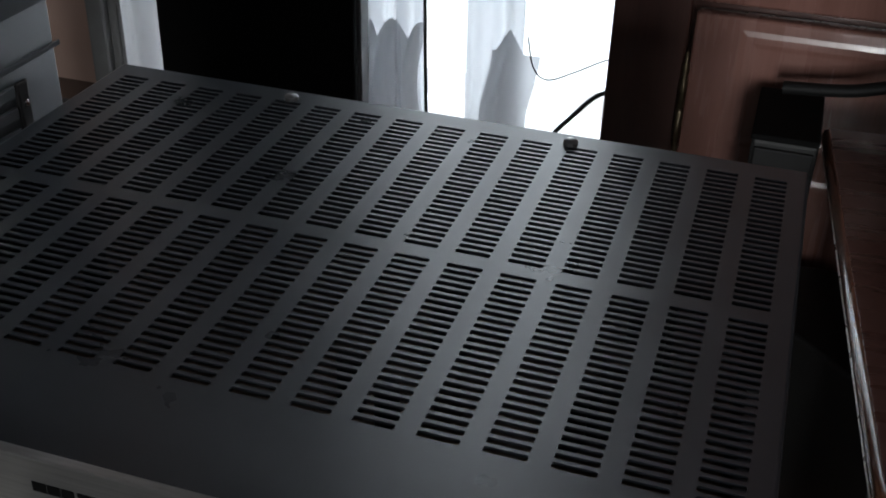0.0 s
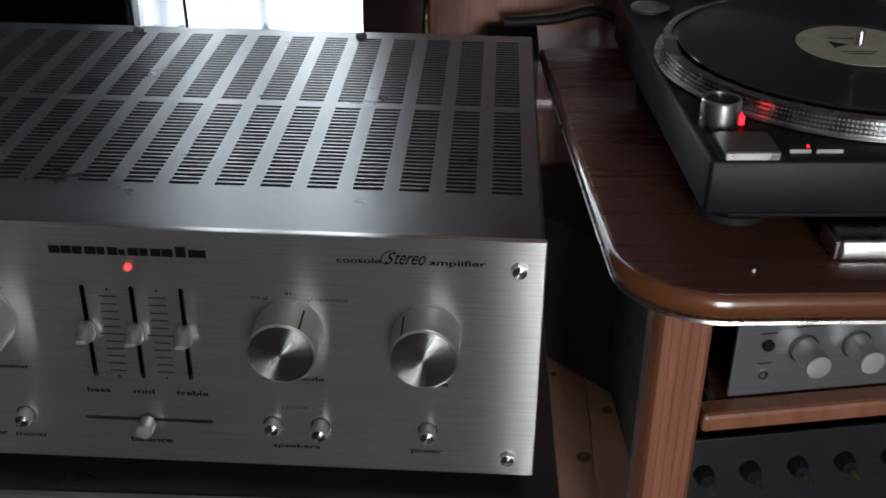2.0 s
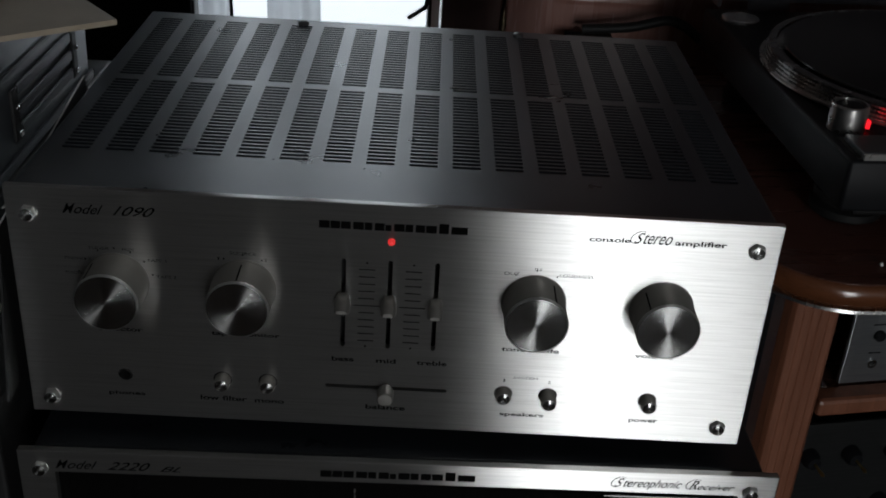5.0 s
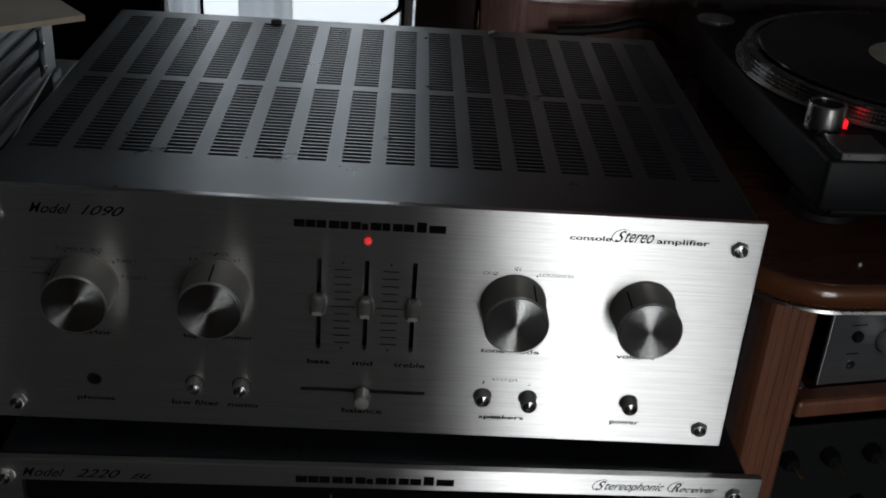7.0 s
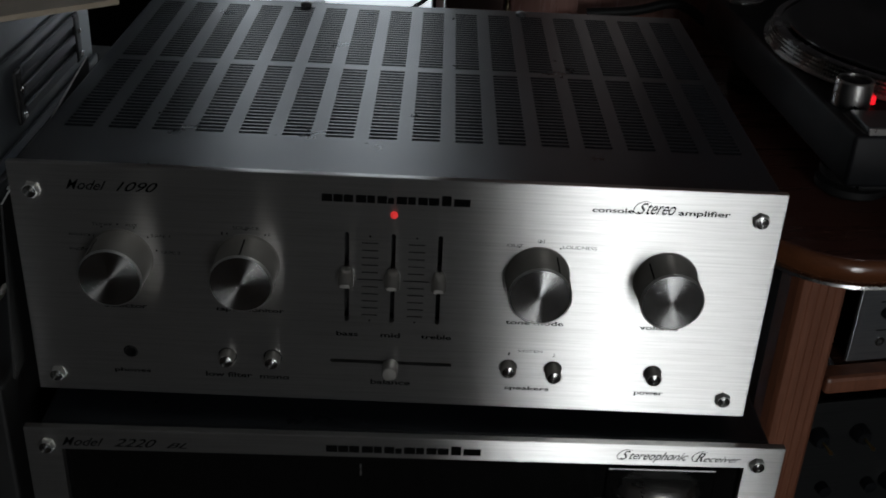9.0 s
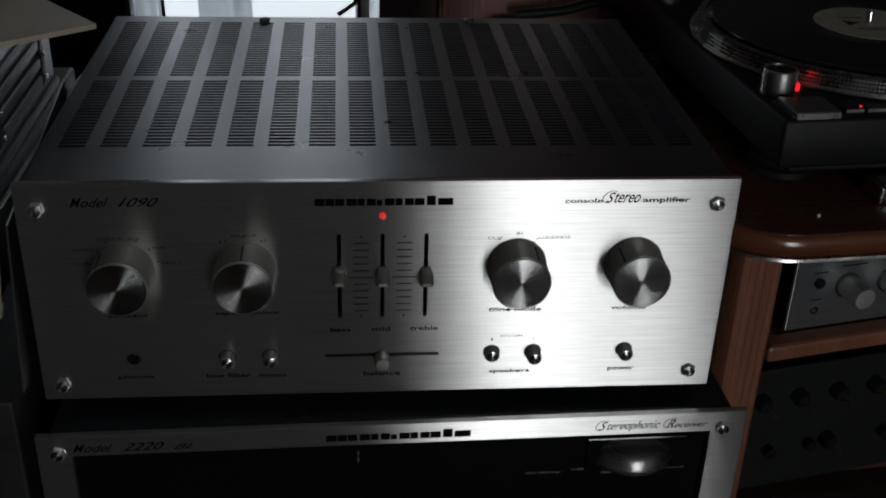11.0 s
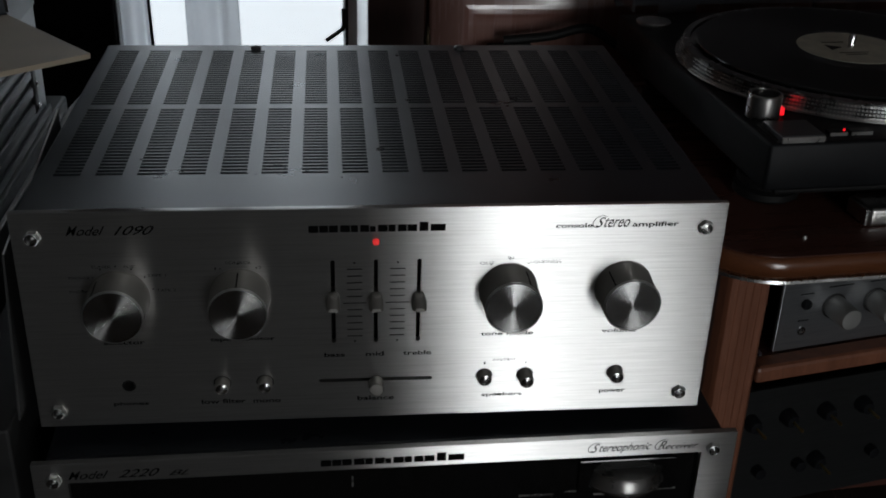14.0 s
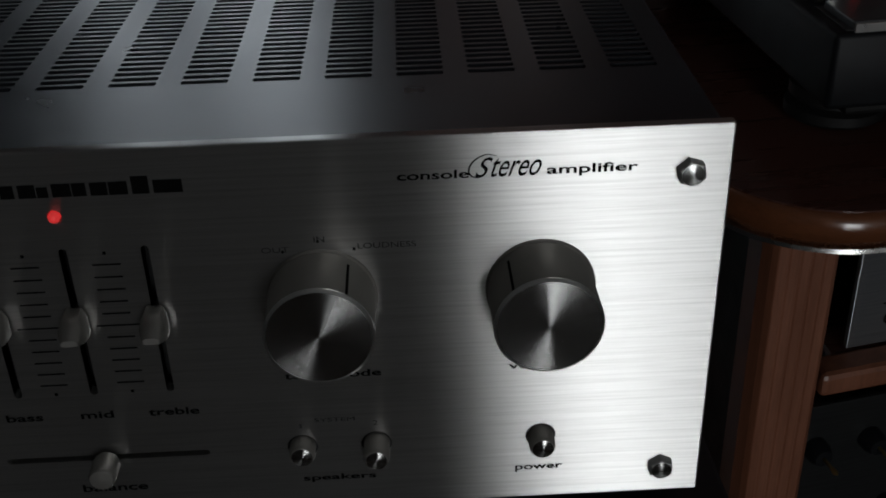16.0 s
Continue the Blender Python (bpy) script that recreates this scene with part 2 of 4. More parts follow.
def single(name, bm, material, label, category="", group="", kind="", m=None, smooth=None):
    ob = new(name, as_mesh(name, bm, material, smooth))
    if m is not None:
        ob.matrix_world = m
    return tagged(ob, label, category, group, kind)


def box(x0, x1, y0, y1, z0, z1, bevel=0.0, segments=2, bm=None):
    own = bmesh.new()
    bmesh.ops.create_cube(own, size=1)
    for v in own.verts:
        v.co = Vector(((x0 + x1) / 2 + v.co.x * (x1 - x0), (y0 + y1) / 2 + v.co.y * (y1 - y0), (z0 + z1) / 2 + v.co.z * (z1 - z0)))
    if bevel:
        bmesh.ops.bevel(own, geom=own.edges[:], offset=bevel, segments=segments, profile=0.5, affect="EDGES")
    return merge(bm, own)


def merge(bm, own):
    if bm is None:
        return own
    me = bpy.data.meshes.new("join")
    own.to_mesh(me)
    own.free()
    bm.from_mesh(me)
    bpy.data.meshes.remove(me)
    return bm


def lathe(profile, axis="z", at=(0, 0, 0), segments=48, bm=None):
    """Turns (radius, along) pairs round an axis; the ends are closed."""
    own = bmesh.new()
    rings = []
    for r, h in profile:
        ring = []
        for i in range(segments):
            a = 2 * math.pi * i / segments
            c, s = r * math.cos(a), r * math.sin(a)
            p = {"z": (c, s, h), "y": (c, h, s), "x": (h, c, s)}[axis]
            ring.append(own.verts.new(Vector(p) + Vector(at)))
        rings.append(ring)
    for a, b in zip(rings, rings[1:]):
        for i in range(segments):
            j = (i + 1) % segments
            own.faces.new((a[i], a[j], b[j], b[i]))
    own.faces.new(rings[0])
    own.faces.new(rings[-1])
    return merge(bm, own)


def prism(points, z0, z1, bevel=0.0, bm=None):
    own = bmesh.new()
    low = [own.verts.new((x, y, z0)) for x, y in points]
    high = [own.verts.new((x, y, z1)) for x, y in points]
    own.faces.new(low)
    own.faces.new(high)
    for i in range(len(points)):
        j = (i + 1) % len(points)
        own.faces.new((low[i], low[j], high[j], high[i]))
    if bevel:
        bmesh.ops.recalc_face_normals(own, faces=own.faces)
        bmesh.ops.bevel(own, geom=own.edges[:], offset=bevel, segments=2, profile=0.5, affect="EDGES")
    return merge(bm, own)


def tube(points, radius, segments=10, bm=None, steps=8):
    """A round cable along a smooth curve through the points."""
    own = bmesh.new()
    pts = [Vector(p) for p in points]
    pts = [pts[0] * 2 - pts[1]] + pts + [pts[-1] * 2 - pts[-2]]
    line = []
    for a, b, c, d in zip(pts, pts[1:], pts[2:], pts[3:]):
        for k in range(steps):
            t = k / steps
            line.append(0.5 * (2 * b + (c - a) * t + (2 * a - 5 * b + 4 * c - d) * t * t + (3 * b - a - 3 * c + d) * t ** 3))
    line.append(pts[-2])
    rings, side = [], Vector((0.31, 0.17, 0.93))
    for i, p in enumerate(line):
        way = (line[min(i + 1, len(line) - 1)] - line[max(i - 1, 0)]).normalized()
        u = way.cross(side).normalized()
        w = way.cross(u)
        rings.append([own.verts.new(p + radius * (math.cos(2 * math.pi * k / segments) * u + math.sin(2 * math.pi * k / segments) * w)) for k in range(segments)])
    for a, b in zip(rings, rings[1:]):
        for i in range(segments):
            j = (i + 1) % segments
            own.faces.new((a[i], a[j], b[j], b[i]))
    own.faces.new(rings[0])
    own.faces.new(rings[-1])
    return merge(bm, own)


def lettering(body, x, z, width, height, y, material, parent, shear=0.0, bold=0.0, name="lettering"):
    """Flat raised lettering on a panel that faces -y, centred at x, z and fitted to a width and height."""
    cu = bpy.data.curves.new("text", "FONT")
    cu.body, cu.shear, cu.offset, cu.extrude = body, shear, bold, 0.0
    tmp = new("text", cu)
    me = bpy.data.meshes.new_from_object(tmp.evaluated_get(bpy.context.evaluated_depsgraph_get()))
    bpy.data.objects.remove(tmp)
    co = np.zeros(len(me.vertices) * 3)
    me.vertices.foreach_get("co", co)
    co = co.reshape(-1, 3)
    lo, hi = co.min(0), co.max(0)
    co[:, 0] = x + ((co[:, 0] - lo[0]) / (hi[0] - lo[0]) - 0.5) * width
    co[:, 2] = z + ((co[:, 1] - lo[1]) / (hi[1] - lo[1]) - 0.5) * height
    co[:, 1] = y
    me.vertices.foreach_set("co", co.ravel())
    me.update()
    me.materials.clear()
    me.materials.append(material)
    ob = new(name, me)
    ob.parent = parent
    return ob


def flourish(points, width, y, material, parent):
    """A thin pen stroke that swells in the middle, flat on a panel that faces -y."""
    pts = [Vector((p[0], p[1])) for p in points]
    pts = [pts[0] * 2 - pts[1]] + pts + [pts[-1] * 2 - pts[-2]]
    line = []
    for a, b, c, d in zip(pts, pts[1:], pts[2:], pts[3:]):
        for k in range(6):
            t = k / 6
            line.append(0.5 * (2 * b + (c - a) * t + (2 * a - 5 * b + 4 * c - d) * t * t + (3 * b - a - 3 * c + d) * t ** 3))
    line.append(pts[-2])
    bm = bmesh.new()
    rows = []
    for i, p in enumerate(line):
        way = (line[min(i + 1, len(line) - 1)] - line[max(i - 1, 0)]).normalized()
        side = Vector((-way.y, way.x)) * width * (0.35 + 0.65 * math.sin(math.pi * i / (len(line) - 1))) / 2
        rows.append([bm.verts.new((q.x, y, q.y)) for q in (p - side, p + side)])
    for a, b in zip(rows, rows[1:]):
        bm.faces.new((a[0], a[1], b[1], b[0]))
    part("flourish", bm, material, parent)


def script(body, x0, x1, base, cap, y, material, parent):
    """Slanted copperplate words: tall swashed capitals and small letters, fitted between x0 and x1."""
    runs = []
    for word in body.split():
        if word[0].isalpha() and len(word) > 1 and word[1].islower():
            runs += [(word[0], 1.35, True), (word[1:], 0.66 * len(word[1:]), False)]
        else:
            runs.append((word, 0.95 * len(word), False))
        runs.append(("", 0.7, False))
    runs.pop()
    step = (x1 - x0) / sum(w * (0.80 if up else 1.0) for _, w, up in runs)
    left = x0
    for text, w, swash in runs:
        wide = w * step
        if text:
            low = -0.22 * cap if "p" in text else 0.0
            top = cap if swash else 0.95 * cap if text[0].isdigit() or any(c in "tdlhkbf" for c in text) else 0.62 * cap
            lettering(text, left + wide / 2, base + (low + top) / 2, wide * (0.86 if swash else 0.98), top - low, y, material, parent, 0.55, 0.006)
        if swash and text in "SR":
            p = lambda u, v: (left + u * wide, base + v * cap)
            flourish([p(0.62, 0.30), p(0.28, 0.02), p(-0.10, 0.10), p(-0.22, 0.42), p(0.04, 0.86), p(0.60, 1.14), p(1.08, 1.06)], 0.00055, y, material, parent)
        left += wide * (0.80 if swash else 1.0)


def carved(bm, cutters, name, material, parent, label=""):
    """A solid with real holes, and the brushing direction laid along its faces."""
    a, b = bpy.data.meshes.new("solid"), bpy.data.meshes.new("cutter")
    bmesh.ops.recalc_face_normals(bm, faces=bm.faces)
    bm.to_mesh(a)
    bm.free()
    bmesh.ops.recalc_face_normals(cutters, faces=cutters.faces)
    cutters.to_mesh(b)
    cutters.free()
    oa, ob = new("solid", a), new("cutter", b)
    mod = oa.modifiers.new("cut", "BOOLEAN")
    mod.object, mod.operation, mod.solver = ob, "DIFFERENCE", "EXACT"
    me = bpy.data.meshes.new_from_object(oa.evaluated_get(bpy.context.evaluated_depsgraph_get()))
    bpy.data.objects.remove(oa)
    bpy.data.objects.remove(ob)
    brush_along(me)
    me.materials.clear()
    me.materials.append(material)
    out = new(name, me)
    out.parent = parent
    return tagged(out, label)


def brush_along(me):
    """UVs whose first axis runs up the panel, across the brushing."""
    uv = me.uv_layers.new(name="brush")
    for loop in me.loops:
        c = me.vertices[loop.vertex_index].co
        uv.data[loop.index].uv = (c.z + c.y * 0.37, c.x)


def stadium(x, z, length, radius, upright, y0, y1, bm=None):
    """A slot with round ends, through a panel that faces -y."""
    own = bmesh.new()
    pts = []
    for k in range(20):
        a = math.pi * k / 19 if k < 10 else math.pi * (k - 10) / 9 + math.pi
        a = math.pi * (k % 10) / 9 + (0 if k < 10 else math.pi)
        s = (length / 2 - radius) * (1 if k < 10 else -1)
        px, pz = radius * math.cos(a), radius * math.sin(a) + s
        pts.append((px, pz) if upright else (pz, -px))
    lo = [own.verts.new((x + a, y0, z + b)) for a, b in pts]
    hi = [own.verts.new((x + a, y1, z + b)) for a, b in pts]
    own.faces.new(lo)
    own.faces.new(hi)
    for i in range(len(pts)):
        j = (i + 1) % len(pts)
        own.faces.new((lo[i], lo[j], hi[j], hi[i]))
    return merge(bm, own)


def hex_bolt(x, z, y, parent, turn):
    """A low hexagonal head with a shallow turned dish in its middle."""
    bm = lathe([(0.0047, 0), (0.0047, -0.0028), (0.0042, -0.0035), (0.0038, -0.0036)], "y", (0, 0, 0), 6)
    bmesh.ops.rotate(bm, verts=bm.verts, cent=(0, 0, 0), matrix=Matrix.Rotation(radians(turn), 3, "Y"))
    b = part("bolt", bm, BOLT, parent, "polished hexagonal panel bolt")
    part("bolt_face", lathe([(0.0036, -0.0034), (0.0036, -0.0038), (0.0018, -0.0040), (0.0002, -0.0041)], "y", (0, 0, 0), 32), SILVER_KNOB, b, "turned bolt face", smooth=30)
    b.location = (x, y, z)
    return b


def logo_bars(x, z, width, height, y, parent):
    """A row of plain black blocks in place of a maker's mark."""
    blocks = ((0.55, 1, 0), (0.50, 1, 0), (0.50, 1, 1), (0.55, 1, 0), (0.40, 1, 1), (0.50, 1, 0), (0.32, 0.8, 1), (0.55, 1, 0), (0.40, 1, 1), (0.50, 1, 0), (0.55, 1, 1), (0.50, 1.35, 1), (0.85, 1, 0))
    gaps = (0.0004, 0.0013)
    step = (width - sum(gaps[g] for _, _, g in blocks)) / sum(w for w, _, _ in blocks)
    left = x - width / 2
    for w, tall, g in blocks:
        part("emblem_block", box(left, left + w * step, y - 0.0003, y + 0.0002, z - height / 2, z - height / 2 + tall * height, 0, 1), INK, parent)
        left += w * step + gaps[g]


# ---------------- setting ----------------
def slab(name, x0, x1, y0, y1, z0, z1, material, label, bm=None):
    return single(name, box(x0, x1, y0, y1, z0, z1), material, label, name.split("_")[0], kind="structure")


X0, X1, Y0, Y1, TOPZ = -2.2, 3.0, -6.0, 1.35, 2.75
floor = slab("floor", X0, X1, Y0, Y1 + 0.2, FLOOR_Z - 0.12, FLOOR_Z - 0.02, FLOOR_WOOD, "dark polished wooden plank floor")
slab("ceiling", X0, X1, Y0, Y1, TOPZ, TOPZ + 0.1, CEILING, "plain grey-white painted ceiling")
slab("wall_west", X0 - 0.12, X0, Y0, Y1, FLOOR_Z - 0.1, TOPZ, WALL, "plain grey painted side wall")
slab("wall_east", X1, X1 + 0.12, Y0, Y1, FLOOR_Z - 0.1, TOPZ, WALL, "plain grey painted side wall")


def pierced_wall(name, y0, y1, hole, material, label):
    hx0, hx1, hz0, hz1 = hole
    bm = box(X0 - 0.12, hx0, y0, y1, FLOOR_Z - 0.1, TOPZ + 0.1)
    box(hx1, X1 + 0.12, y0, y1, FLOOR_Z - 0.1, TOPZ + 0.1, bm=bm)
    box(hx0, hx1, y0, y1, hz1, TOPZ + 0.1, bm=bm)
    box(hx0, hx1, y0, y1, FLOOR_Z - 0.1, hz0, bm=bm)
    return single(name, bm, material, label, "wall", kind="structure")


pierced_wall("wall_north", Y1, Y1 + 0.2, (-0.90, 0.05, FLOOR_Z, 2.35), WALL_PINK, "pinkish brown painted wall round a balcony door")
pierced_wall("wall_south", Y0 - 0.2, Y0, (0.73, 2.18, FLOOR_Z + 0.05, 2.3), WALL, "grey painted wall with a tall window")


def window(name, x0, x1, z0, z1, y, material, label, bars):
    w = thing(name, pose(0, 0, 0), label, "window", kind="structure")
    bm = box(x0, x0 + 0.05, y, y + 0.05, z0, z1, 0.004)
    box(x1 - 0.05, x1, y, y + 0.05, z0, z1, 0.004, bm=bm)
    box(x0 + 0.05, x1 - 0.05, y, y + 0.05, z0, z0 + 0.014, 0.002, bm=bm)
    box(x0 + 0.05, x1 - 0.05, y, y + 0.05, z1 - 0.06, z1, 0.004, bm=bm)
    part("window_frame", bm, material, w)
    edges = [x0 + 0.05, *bars, x1 - 0.05]
    for b in bars:
        part("mullion", box(b - 0.02, b + 0.02, y + 0.005, y + 0.045, z0 + 0.06, z1 - 0.06, 0.004), material, w)
    for a, b in zip(edges, edges[1:]):
        pane = part("pane", box(a, b, y + 0.022, y + 0.026, z0 + 0.014, z1 - 0.06), GLASS, w)
        pane.visible_shadow = False
    return w


window("window_1", -0.90, 0.05, FLOOR_Z, 2.35, Y1 + 0.02, FRAME_WHITE, "white framed balcony door full of bright daylight", [])
window("window_2", 0.73, 2.18, FLOOR_Z + 0.05, 2.3, Y0 - 0.08, FRAME_WHITE, "tall white two-sash window across the room", [1.375])
w1 = bpy.data.objects["window_1"]
part("threshold", box(-0.898, 0.048, Y1 - 0.004, Y1 + 0.205, FLOOR_Z - 0.01, FLOOR_Z + 0.018, 0.003), FRAME_WHITE, w1, "white painted threshold")
part("seal", box(0.004, 0.009, Y1 + 0.0165, Y1 + 0.0195, FLOOR_Z + 0.02, 2.33), RUBBER, w1, "dark rubber seal line")
part("handle", tube([(0.000, Y1 - 0.008, 0.520), (0.000, Y1 - 0.014, 0.490), (-0.010, Y1 - 0.010, 0.478), (-0.030, Y1 - 0.004, 0.462)], 0.004), RUBBER, w1, "dark bent door handle", smooth=60)
single("backdrop", box(-3.5, 3.0, 2.6, 2.62, -0.6, 4.0), DAYLIGHT, "plain bright overcast distance outside the balcony door", "backdrop", kind="structure")

# the grey shutter frame at the far side of the balcony door
shutter = thing("door_shutter", pose(-0.900, 1.30, FLOOR_Z), "grey window shutter frame folded against the wall", "shutter")
part("frame_board", box(-0.035, 0.0, 0, 0.03, 0, 2.0, 0.004), FRAME_GREY, shutter)
part("frame_board", box(0.004, 0.022, 0.006, 0.03, 0, 2.0, 0.004), FRAME_GREY, shutter)
part("frame_board", box(0.026, 0.045, 0.0, 0.03, 0, 2.0, 0.004), FRAME_GREY, shutter)


def curtain(x0, x1, y, folds, depth, label, seed, hem=None):
    rnd = random.Random(seed)
    nx, nz = 60, 24
    own = bmesh.new()
    phase = rnd.random() * 6
    grid = []
    for i in range(nx + 1):
        u = i / nx
        col = []
        for k in range(nz + 1):
            v = k / nz
            z = FLOOR_Z + 0.01 + v * (2.06 if hem is None else hem(u) - FLOOR_Z)
            wave = math.sin(phase + u * folds * 2 * math.pi + 0.8 * math.sin(3 * v + phase)) + 0.4 * math.sin(2.3 * phase + u * folds * 4.7 * math.pi)
            col.append(own.verts.new((x0 + u * (x1 - x0) + 0.008 * math.sin(5 * v + phase), y + depth * wave * (1.1 - 0.4 * v), z)))
        grid.append(col)
    for i in range(nx):
        for k in range(nz):
            own.faces.new((grid[i][k], grid[i + 1][k], grid[i + 1][k + 1], grid[i][k + 1]))
    ob = single("curtain", own, SHEER, label, "curtain", "curtains in the balcony door", smooth=60)
    return ob


curtain(-0.44, -0.325, 1.262, 2.2, 0.012, "white sheer curtain gathered beside the black loudspeaker", 3)
curtain(-0.255, -0.165, 1.275, 1.3, 0.008, "narrow white sheer curtain strip against bright daylight", 5)
# second layers, added so that the curtains turn greyer below a shaped edge
curtain(-0.418, -0.318, 1.246, 1.6, 0.006, "added layer of white sheer cloth, greying the curtain below a scalloped line", 7, lambda u: 0.425 + 0.032 * abs(math.cos(2.2 * math.pi * u)))
curtain(-0.225, -0.152, 1.256, 0.8, 0.005, "added layer of white sheer cloth, greying the strip below a pointed line", 9, lambda u: 0.425 + 0.038 * max(0.0, 1 - abs(u - 0.38) / 0.3))
curtain(-0.855, -0.60, 1.262, 3.0, 0.014, "white sheer curtain bunched by the grey shutter", 8)
rail = single("curtain_rail", box(-0.95, 0.10, 1.25, 1.275, FLOOR_Z + 2.06, FLOOR_Z + 2.10, 0.004), FRAME_WHITE, "white curtain rail above the balcony door", "curtain rail")

# ---------------- the amplifier ----------------
Z0, H, W = 0.620, 0.146, 0.416
amp = thing("stereo_amplifier", pose(0, 0, 0), "silver-fronted vintage stereo amplifier with a dark vented cover", "amplifier")
T = 0.0045
KX = (-0.1520, -0.0823, 0.0780, 0.1490)
KZ = 0.7105
SLOT_X = (-0.0275, -0.0020, 0.0237)
BUTTONS = ((-0.0962, 0.0068), (-0.0702, 0.0068), (0.0660, 0.0058), (0.0920, 0.0095), (0.1500, 0.0075))
BZ = 0.6485
cuts = bmesh.new()
for sx in SLOT_X:
    stadium(sx, 0.704, 0.057, 0.0013, True, -0.01, 0.02, cuts)
stadium(-0.002, 0.6482, 0.0705, 0.0012, False, -0.01, 0.02, cuts)
for bx, _ in BUTTONS:
    lathe([(0.0054, -0.01), (0.0054, 0.02)], "y", (bx, 0, BZ), 28, cuts)
lathe([(0.0042, -0.01), (0.0042, 0.02)], "y", (-0.1522, 0, BZ), 24, cuts)
lathe([(0.0022, -0.01), (0.0022, 0.02)], "y", (-0.002, 0, 0.7440), 20, cuts)
carved(box(-W / 2, W / 2, 0, T, Z0, Z0 + H, 0.0007, 2), cuts, "faceplate", SILVER, amp, "thick brushed aluminium faceplate")
part("backing_plate", box(-0.200, 0.200, T + 0.0075, T + 0.009, Z0 + 0.006, Z0 + H - 0.006), BLACK, amp, "black plate behind the slots")

# knobs: a turned face with a thin bright edge, and a dark pointer line
def knob(x, z, radius, length, turn):
    k = part("knob", lathe([(radius + 0.0002, -0.001), (radius + 0.0004, -0.0035), (radius, -0.005), (radius, -length + 0.0010), (radius - 0.0003, -length + 0.0003)], "y", (0, 0, 0), 72), KNOB_SIDE, amp, "turned aluminium knob", smooth=35)
    part("knob_face", lathe([(radius - 0.0007, -length + 0.0003), (radius - 0.0007, -length - 0.0002), (radius * 0.5, -length - 0.0003), (0.0001, -length - 0.0004)], "y", (0, 0, 0), 72), SILVER_KNOB, k, "circularly brushed face", smooth=30)
    part("knob_rim", lathe([(radius + 0.0001, -length + 0.0010), (radius + 0.0001, -length + 0.0005), (radius - 0.0008, -length - 0.0003), (radius - 0.0010, -length)], "y", (0, 0, 0), 72), BOLT, k, "thin bright bevelled rim", smooth=30)
    k.location = (x, 0, z)
    b = box(-0.0004, 0.0004, -length + 0.001, -0.005, radius - 0.0003, radius + 0.00025)
    bmesh.ops.rotate(b, verts=b.verts, cent=(0, 0, 0), matrix=Matrix.Rotation(radians(turn), 3, "Y"))
    part("pointer", b, INK, k, "dark pointer line")
    return k


knob(KX[0], KZ, 0.0172, 0.0235, -38)
knob(KX[1], KZ, 0.0172, 0.0235, 0)
knob(KX[2], KZ, 0.0172, 0.0235, 33)
knob(KX[3], KZ, 0.0172, 0.0235, -40)
for kx in KX:
    part("knob_collar", lathe([(0.0180, 0.0), (0.0180, -0.0010), (0.0176, -0.0014), (0.012, -0.0014)], "y", (kx, 0, KZ), 56), KNOB_SIDE, amp, smooth=30)

for sx, sz in zip(SLOT_X, (0.7068, 0.7063, 0.7058)):
    own = bmesh.new()
    prof = [(-0.0042, 0.0022), (-0.0026, 0.0056), (0.0026, 0.0056), (0.0042, 0.0022), (0.0042, -0.0046), (0.0030, -0.0058), (-0.0030, -0.0058), (-0.0042, -0.0046)]
    rings = []
    for y, s, e, dz in ((-0.0012, 0.92, 0.92, 0.0), (-0.0050, 1.0, 0.88, 0.0), (-0.0084, 1.0, 0.62, -0.0006), (-0.0108, 0.80, 0.36, -0.0012), (-0.0124, 0.62, 0.20, -0.0014)):
        rings.append([own.verts.new((a * s, y, b * e + dz)) for a, b in prof])
    for a, b in zip(rings, rings[1:]):
        for i in range(8):
            own.faces.new((a[i], a[(i + 1) % 8], b[(i + 1) % 8], b[i]))
    own.faces.new(rings[0])
    own.faces.new(rings[-1])
    box(-0.0009, 0.0009, -0.002, 0.010, -0.003, 0.003, bm=own)
    s = part("slider_knob", own, SLIDER, amp, "small satin silver slider knob", smooth=40)
    s.location = (sx, 0, sz)
bal = part("balance_knob", lathe([(0.0012, 0.009), (0.0012, -0.002), (0.0040, -0.002), (0.0046, -0.0035), (0.0046, -0.0115), (0.0040, -0.0122), (0.0003, -0.0124)], "y", (0, 0, 0), 36), SLIDER, amp, "small round silver slider knob", smooth=35)
bal.location = (-0.002, 0, 0.6482)

for bx, out in BUTTONS:
    b = part("button", lathe([(0.0046, 0.010), (0.0046, -out + 0.0014), (0.0043, -out + 0.0005), (0.0038, -out)], "y", (0, 0, 0), 36), KNOB_SIDE, amp, "round turned push button", smooth=35)
    part("button_face", lathe([(0.0037, -out + 0.0004), (0.0037, -out - 0.0001), (0.0020, -out - 0.0005), (0.0002, -out - 0.0006)], "y", (0, 0, 0), 32), SILVER_KNOB, b, "turned button face", smooth=40)
    b.location = (bx, 0, BZ)
    part("button_ring", lathe([(0.0052, 0.0068), (0.0054, 0.0068), (0.0054, 0.0005), (0.0052, 0.0005)], "y", (bx, 0, BZ), 32), BLACK, amp)
part("phone_socket", lathe([(0.0042, 0.0085), (0.0042, 0.0004), (0.0034, -0.0004), (0.0028, 0.0008), (0.0028, 0.0078), (0.0010, 0.0080)], "y", (-0.1522, 0, BZ), 32), BLACK, amp, "black headphone socket", smooth=40)
led = part("power_light", lathe([(0.0018, 0.006), (0.0018, -0.0008), (0.0014, -0.0016), (0.0007, -0.0020), (0.0002, -0.0021)], "y", (-0.002, 0, 0.7440), 24), RED_LED, amp, "lit red indicator lamp", smooth=60)
